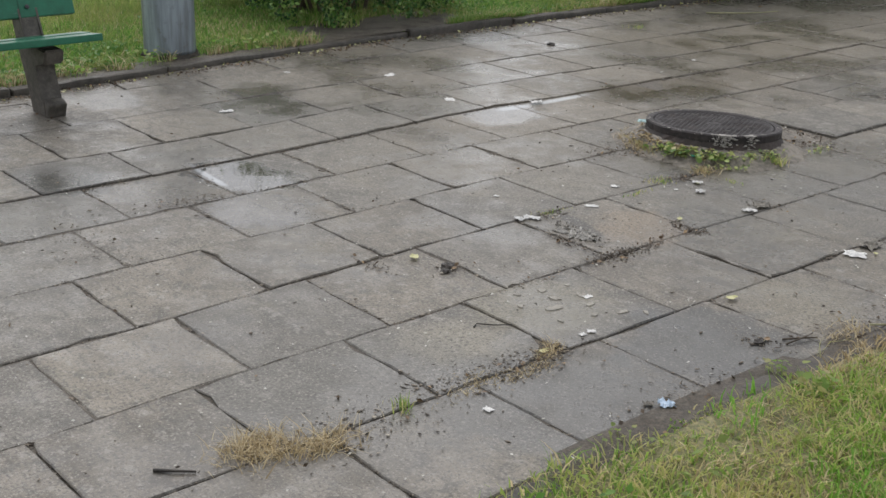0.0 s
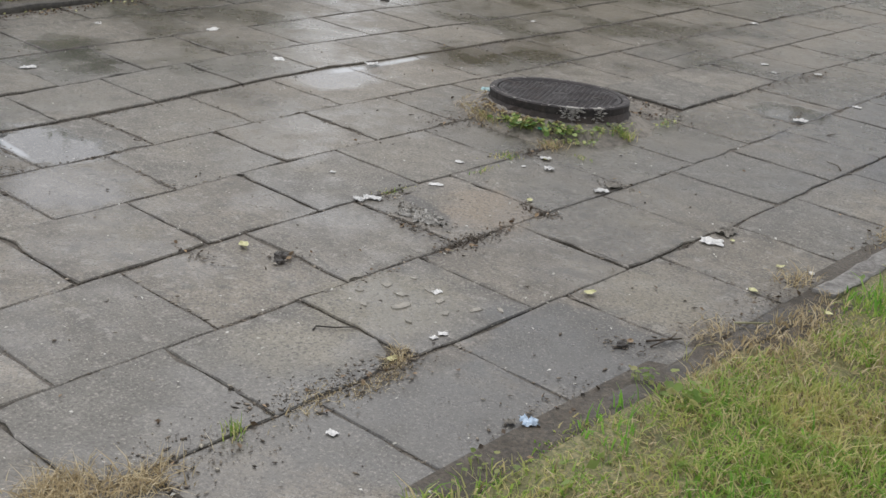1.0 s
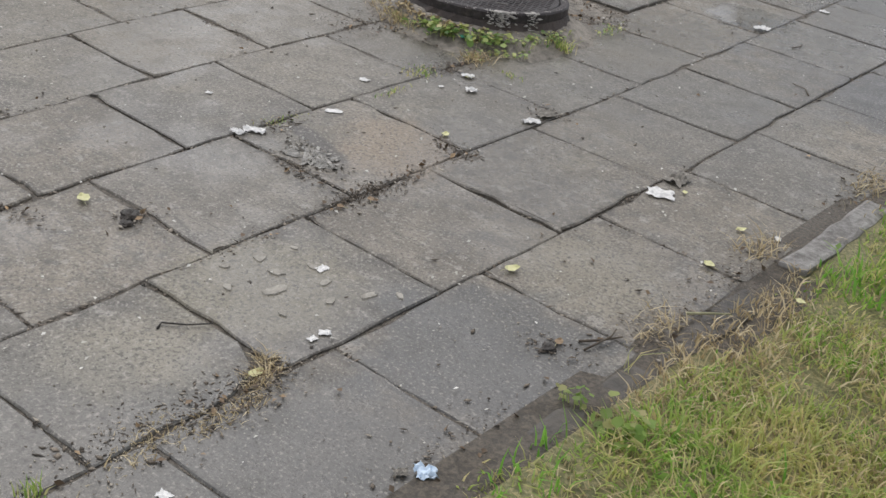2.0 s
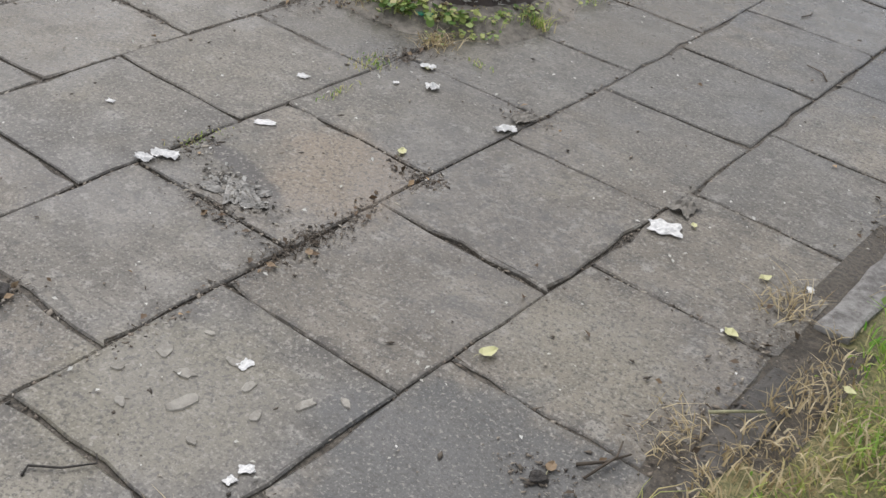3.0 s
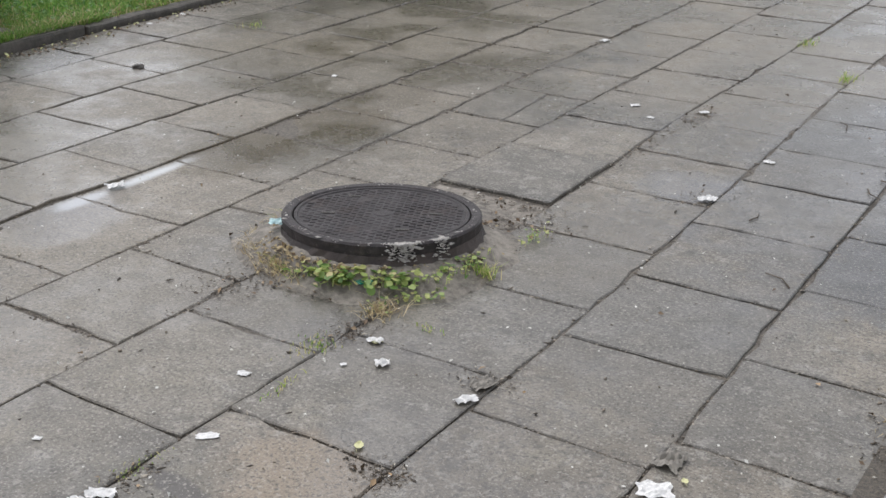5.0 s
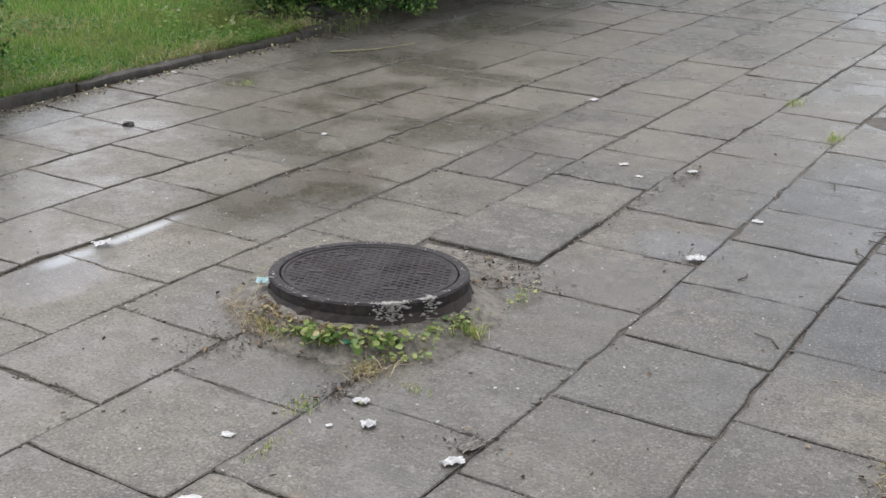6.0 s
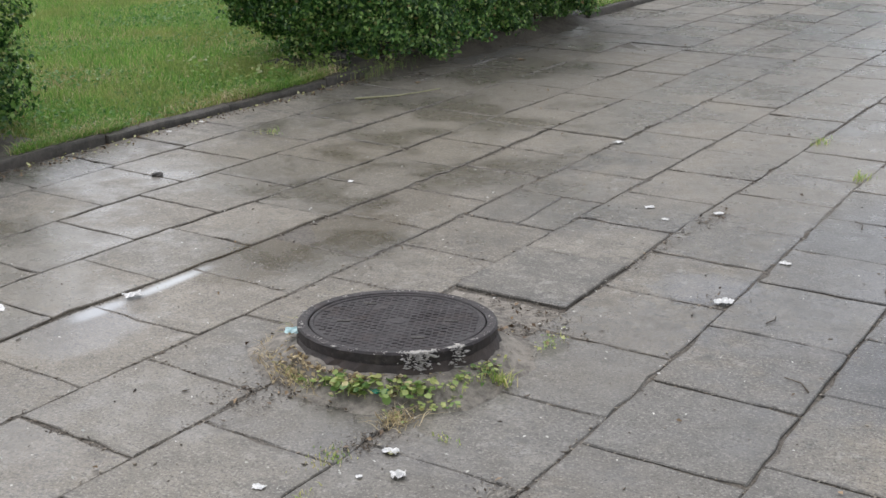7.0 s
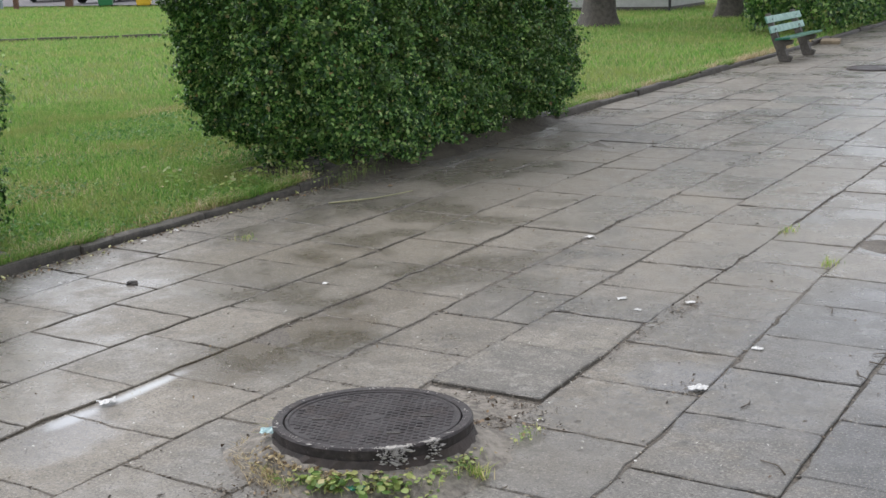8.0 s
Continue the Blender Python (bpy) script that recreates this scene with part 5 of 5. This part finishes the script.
# ---- litter ----
def fallen_leaf(x, y, size, turn, label, material=FALLEN, z=0.006):
    bm = bmesh.new()
    line = [(0.0, -0.55), (0.22, -0.36), (0.36, -0.05), (0.30, 0.22), (0.12, 0.42), (0.0, 0.60), (-0.14, 0.40), (-0.31, 0.20), (-0.35, -0.08), (-0.2, -0.38)]
    rim = [bm.verts.new((size * u, size * v, 0.06 * size * (1 if k % 3 else 2.6))) for k, (u, v) in enumerate(line)]
    rib = [bm.verts.new((0, size * v, 0.0)) for v in (-0.3, 0.0, 0.3)]
    n = len(rim)
    for k in range(n):
        bm.faces.new((rim[k], rim[(k + 1) % n], rib[min(range(3), key=lambda j: abs(rib[j].co.y - (rim[k].co.y + rim[(k + 1) % n].co.y) / 2))]))
    bm.faces.new((rim[2], rib[1], rib[0])), bm.faces.new((rim[8], rib[0], rib[1])), bm.faces.new((rib[1], rim[3], rib[2])), bm.faces.new((rib[2], rim[7], rib[1]))
    root = thing("fallen_leaf", label, "leaf", pose(x, y, z, 0, 0, turn), "fallen leaves on the paving")
    part("blade", bm, material, root)
    part("stalk", tube([(0, -0.5 * size, 0.002), (0.03 * size, -0.72 * size, 0.003), (0.1 * size, -0.9 * size, 0.002)], (0.0011, 0.0009, 0.0006), 5), STICK, root)
    return root


LEAF = "pale yellow fallen leaf lying on a wet slab"
for x, y, s, a in ((0.09, 3.22, 0.062, 60), (0.38, 4.37, 0.044, 20), (1.045, 3.85, 0.056, -20), (1.375, 4.31, 0.050, 70), (1.33, 4.58, 0.042, 150), (1.095, 4.66, 0.030, 30), (0.97, 3.03, 0.05, 0),
                   (1.66, 4.26, 0.04, 80), (0.02, 5.30, 0.03, 10), (-0.70, 5.32, 0.035, 60), (0.10, 4.83, 0.030, 120)):
    fallen_leaf(x, y, s * 0.78, a, LEAF if x < 1.6 else "yellow leaf caught in the verge grass", z=0.006 if x < 1.5 else 0.045)
for x, y, s, a in ((0.55, 3.84, 0.028, 40), (0.53, 3.74, 0.025, 100), (1.33, 3.66, 0.03, 10), (-2.95, 9.4, 0.05, 20), (-2.8, 10.6, 0.06, 90)):
    fallen_leaf(x, y, s, a, "curled dark brown dead leaf on the paving", ROT)


def crumpled(name, x, y, size, turn, material, label, seed, flat=0.35, z=0.005, stretch=1.5, category="litter"):
    """A creased scrap of paper or foil with thickness."""
    bm = bmesh.new()
    bmesh.ops.create_grid(bm, x_segments=9, y_segments=9, size=size / 2)
    for v in bm.verts:
        q = v.co * (3.4 / size)
        v.co.x *= stretch * (1 + 0.35 * noise.noise((q.y, seed, 0.3)))
        v.co.y *= 1 + 0.45 * noise.noise((q.x, seed, 7.1))
        v.co.z = flat * size * (abs(noise.noise(q + Vector((seed, 0, 0)))) + 0.5 * abs(noise.noise(q * 2.3 + Vector((0, seed, 0)))))
    skin = bmesh.ops.extrude_face_region(bm, geom=list(bm.faces))["geom"]
    bmesh.ops.translate(bm, verts=[g for g in skin if isinstance(g, bmesh.types.BMVert)], vec=(0, 0, -0.0012))
    bmesh.ops.recalc_face_normals(bm, faces=bm.faces)
    ob = part(name, bm, material)
    ob.matrix_basis = pose(x, y, z, 0, 0, turn)
    return tagged(ob, label, category, "litter on the paving")


crumpled("paper_scrap", 1.05, 4.59, 0.060, 28, PAPER, "crumpled white tissue on a slab", 3, 0.22, stretch=1.25)
crumpled("paper_scrap", 1.035, 4.72, 0.060, 85, GREY_PAPER, "soiled grey scrap beside the white tissue", 5, 0.35, stretch=1.3)
crumpled("paper_scrap", 0.015, 3.89, 0.038, 35, PAPER, "torn bluish white foil scrap in a slab joint", 7, 0.35, stretch=1.7)
crumpled("paper_scrap", -0.005, 3.84, 0.03, 10, PAPER, "small torn white foil scrap in a slab joint", 8, 0.4)
crumpled("paper_scrap", 0.187, 4.74, 0.036, 40, PAPER, "small crumpled white paper on a slab", 9, 0.5, stretch=1.2)
crumpled("paper_scrap", 0.09, 4.84, 0.030, 10, PAPER, "small white paper scrap on a slab", 10, 0.4)
crumpled("paper_scrap", 0.48, 4.70, 0.030, 55, PAPER, "white feathery scrap lying in a slab joint", 11, 0.4, stretch=2.2)
crumpled("paper_scrap", 0.475, 4.79, 0.045, 70, GREY_PAPER, "soiled shredded scrap lying in a slab joint", 12, 0.4, stretch=1.6)
crumpled("paper_scrap", 0.045, 4.205, 0.026, 40, PAPER, "thin white paper strip on a slab", 13, 0.15, stretch=2.0)
crumpled("paper_scrap", -0.09, 4.49, 0.022, 15, PAPER, "tiny white scrap on a slab", 14, 0.3)
crumpled("paper_scrap", -0.29, 3.97, 0.014, 15, PAPER, "tiny white scrap on a slab", 15, 0.3)
SHRED = plain("soaked_paper", (0.40, 0.385, 0.35), 0.7, vary=0.2, scale=60.0)
for k, (x, y, size, turn) in enumerate(((0.235, 3.925, 0.040, 15), (0.285, 3.905, 0.046, -25), (0.325, 3.89, 0.034, 40), (0.26, 3.88, 0.036, -50), (0.30, 3.935, 0.026, 70), (0.205, 3.87, 0.030, 20), (0.18, 3.90, 0.024, -35))):
    crumpled("paper_scrap", x, y, size, turn, SHRED, "soaked grey paper shred trodden into the slab", 60 + k, 0.34, z=0.004, stretch=2.1)
pulp = np.stack([r.normal(0.25, 0.06, 260), r.normal(3.91, 0.024, 260), r.uniform(0.003, 0.009, 260)], 1)
pulp[:, 1] -= (pulp[:, 0] - 0.25) * 0.25
PULP = leafy("paper_pulp", (0.0, (0.12, 0.11, 0.09)), (0.6, (0.30, 0.28, 0.24)), (1.0, (0.55, 0.54, 0.50)), rough=0.8, through=0.0)
tagged(put("paper_shred", leaves("paper_shred", pulp, np.tile([0.0, 0.0, 1.0], (260, 1)), 0.015, 141, 0.5), PULP), "grey shreds of soaked paper trodden into the slab", "litter", kind="stuff")
crumpled("plastic_scrap", 1.435, 3.055, 0.040, 50, BLUE_PLASTIC, "pale blue plastic scrap at the verge edge", 18, 0.5, stretch=1.2)
crumpled("paper_scrap", 1.40, 3.02, 0.022, 50, GREY_PAPER, "beige scrap beside blue plastic", 19, 0.5)
crumpled("plastic_scrap", -0.562, 5.205, 0.048, 30, AQUA_PLASTIC, "pale aqua plastic scrap leaning on the manhole rim", 20, 0.3, z=0.098, stretch=1.2)
crumpled("glass_shard", -0.125, 5.08, 0.034, 30, TEAL_GLASS, "teal green shard among the weeds", 21, 0.3, z=0.040)
crumpled("paper_scrap", -1.46, 5.33, 0.05, 60, PAPER, "white foil scrap in a slab joint", 22, 0.3, stretch=1.4)
crumpled("paper_scrap", 0.45, 6.44, 0.045, 40, PAPER, "crumpled white foil scrap in a slab joint", 23, 0.4)
crumpled("paper_scrap", 0.50, 6.98, 0.028, 0, PAPER, "small white scrap in a slab joint", 24, 0.4)
for k, (x, y, s) in enumerate(((-0.15, 7.29, 0.022), (-0.29, 7.43, 0.03), (-0.97, 8.52, 0.035), (-1.75, 7.06, 0.022), (-3.38, 7.68, 0.035), (-3.35, 7.38, 0.03), (0.02, 7.5, 0.03), (-2.24, 3.79, 0.05), (-2.49, 5.08, 0.05),
                               (-1.78, 4.96, 0.05), (1.15, 2.64, 0.02), (0.95, 3.26, 0.02), (0.95, 3.22, 0.016), (1.43, 4.62, 0.016), (-2.9, 4.6, 0.035), (-2.6, 5.9, 0.03), (0.1, 4.68, 0.012), (0.74, 3.46, 0.022))):
    crumpled("paper_scrap", x, y, s, 37 * k, PAPER, "tiny pale scrap on the paving", 30 + k, 0.25, z=0.005, stretch=1.4)


def clod(x, y, size, label, seed):
    bm = bmesh.new()
    bmesh.ops.create_icosphere(bm, subdivisions=3, radius=size)
    for v in bm.verts:
        v.co *= 1 + 0.5 * noise.noise(v.co * (1.6 / size) + Vector((seed, 0, 0)))
        v.co.z *= 0.5
    ob = part("mud_clod", bm, CLOD)
    ob.matrix_basis = pose(x, y, size * 0.3, 0, 0, seed * 40)
    return tagged(ob, label, "mud clod", "clods on the paving")


clod(0.235, 3.255, 0.024, "dark wet mud clod on a slab", 1)
clod(0.265, 3.225, 0.016, "dark wet mud clod on a slab", 2)
clod(1.33, 3.62, 0.018, "dark mud clod near the verge", 3)
clod(-2.66, 6.62, 0.03, "dark clod of rotted leaves on the paving", 4)


def twig(points, thick, material, label, name="twig"):
    ob = part(name, tube(points, [thick * f for f in np.linspace(1, 0.55, len(points))], 7), material, smooth=True)
    return tagged(ob, label, name, "twigs on the paving")


twig([(-2.97, 8.70, 0.012), (-2.87, 8.80, 0.016), (-2.775, 8.95, 0.014), (-2.72, 9.08, 0.016), (-2.64, 9.22, 0.026)], 0.0075, STICK, "long pale greenish stick lying on the wet slabs", "stick")
twig([(0.89, 1.76, 0.006), (0.93, 1.80, 0.008), (0.96, 1.84, 0.006)], 0.005, CLOD, "short dark twig on a slab")
twig([(1.47, 4.02, 0.012), (1.52, 4.07, 0.016), (1.555, 4.10, 0.018)], 0.004, STICK, "thin pale stick at the verge edge")
twig([(0.70, 2.98, 0.005), (0.69, 3.00, 0.008), (0.735, 3.035, 0.010), (0.765, 3.085, 0.008), (0.745, 3.10, 0.006)], 0.0028, CLOD, "short dark twig on a slab")
twig([(1.36, 3.70, 0.006), (1.40, 3.74, 0.014), (1.42, 3.80, 0.007)], 0.004, TWIG, "thin dark twig at the verge edge")
twig([(1.39, 3.68, 0.006), (1.41, 3.76, 0.02), (1.39, 3.82, 0.007)], 0.003, TWIG, "thin dark twig at the verge edge")
for k in range(10):
    rr = random.Random(500 + k)
    x, y, a, l = rr.uniform(0.5, 1.4), rr.uniform(5.4, 8.0), rr.uniform(0, 6.3), rr.uniform(0.03, 0.07)
    twig([(x, y, 0.007), (x + l * math.cos(a), y + l * math.sin(a), 0.009), (x + 2 * l * math.cos(a + 0.3), y + 2 * l * math.sin(a + 0.3), 0.006)], 0.0028, TWIG, "thin dark twig on the paving")

# pale straw and leaf shreds on the soil round the manhole
q = np.random.default_rng(76)
ang = np.radians(np.concatenate([q.uniform(-150, 20, 320), q.uniform(-180, 180, 120)]))
rad = 0.340 + np.abs(q.normal(0, 0.045, 440))
shred = np.stack([-0.315 + rad * np.cos(ang), 5.43 + rad * np.sin(ang), np.clip(0.062 - (rad - 0.335) * 0.70 - 0.016 * np.sin(ang + 0.3), 0.006, 1)], 1)
tagged(put("dry_shred", leaves("dry_shred", shred, np.tile([0.0, 0.0, 1.0], (440, 1)), 0.020, 75, 0.6), STRAW), "pale shreds of straw and dead leaf round the manhole", "debris", kind="stuff")

# crumbled mortar crust on the manhole's rim
q = np.random.default_rng(77)
ang = np.radians(np.concatenate([q.normal(-43, 4, 300), q.normal(-21, 2.5, 100), q.uniform(-180, 180, 160)]))
rad = np.concatenate([q.uniform(0.322, 0.346, 400), q.uniform(0.307, 0.334, 160)])
high = 0.104 - np.clip(rad - 0.332, 0, 1) * q.uniform(0.5, 6.0, len(rad))
tagged(put("mortar_crust", crumbs("mortar_crust", np.stack([rad * np.cos(ang), rad * np.sin(ang), high], 1), np.r_[np.full(400, 0.0040), np.full(160, 0.0020)], 78), MORTAR, cover, "pale crumbling mortar"), kind="stuff")
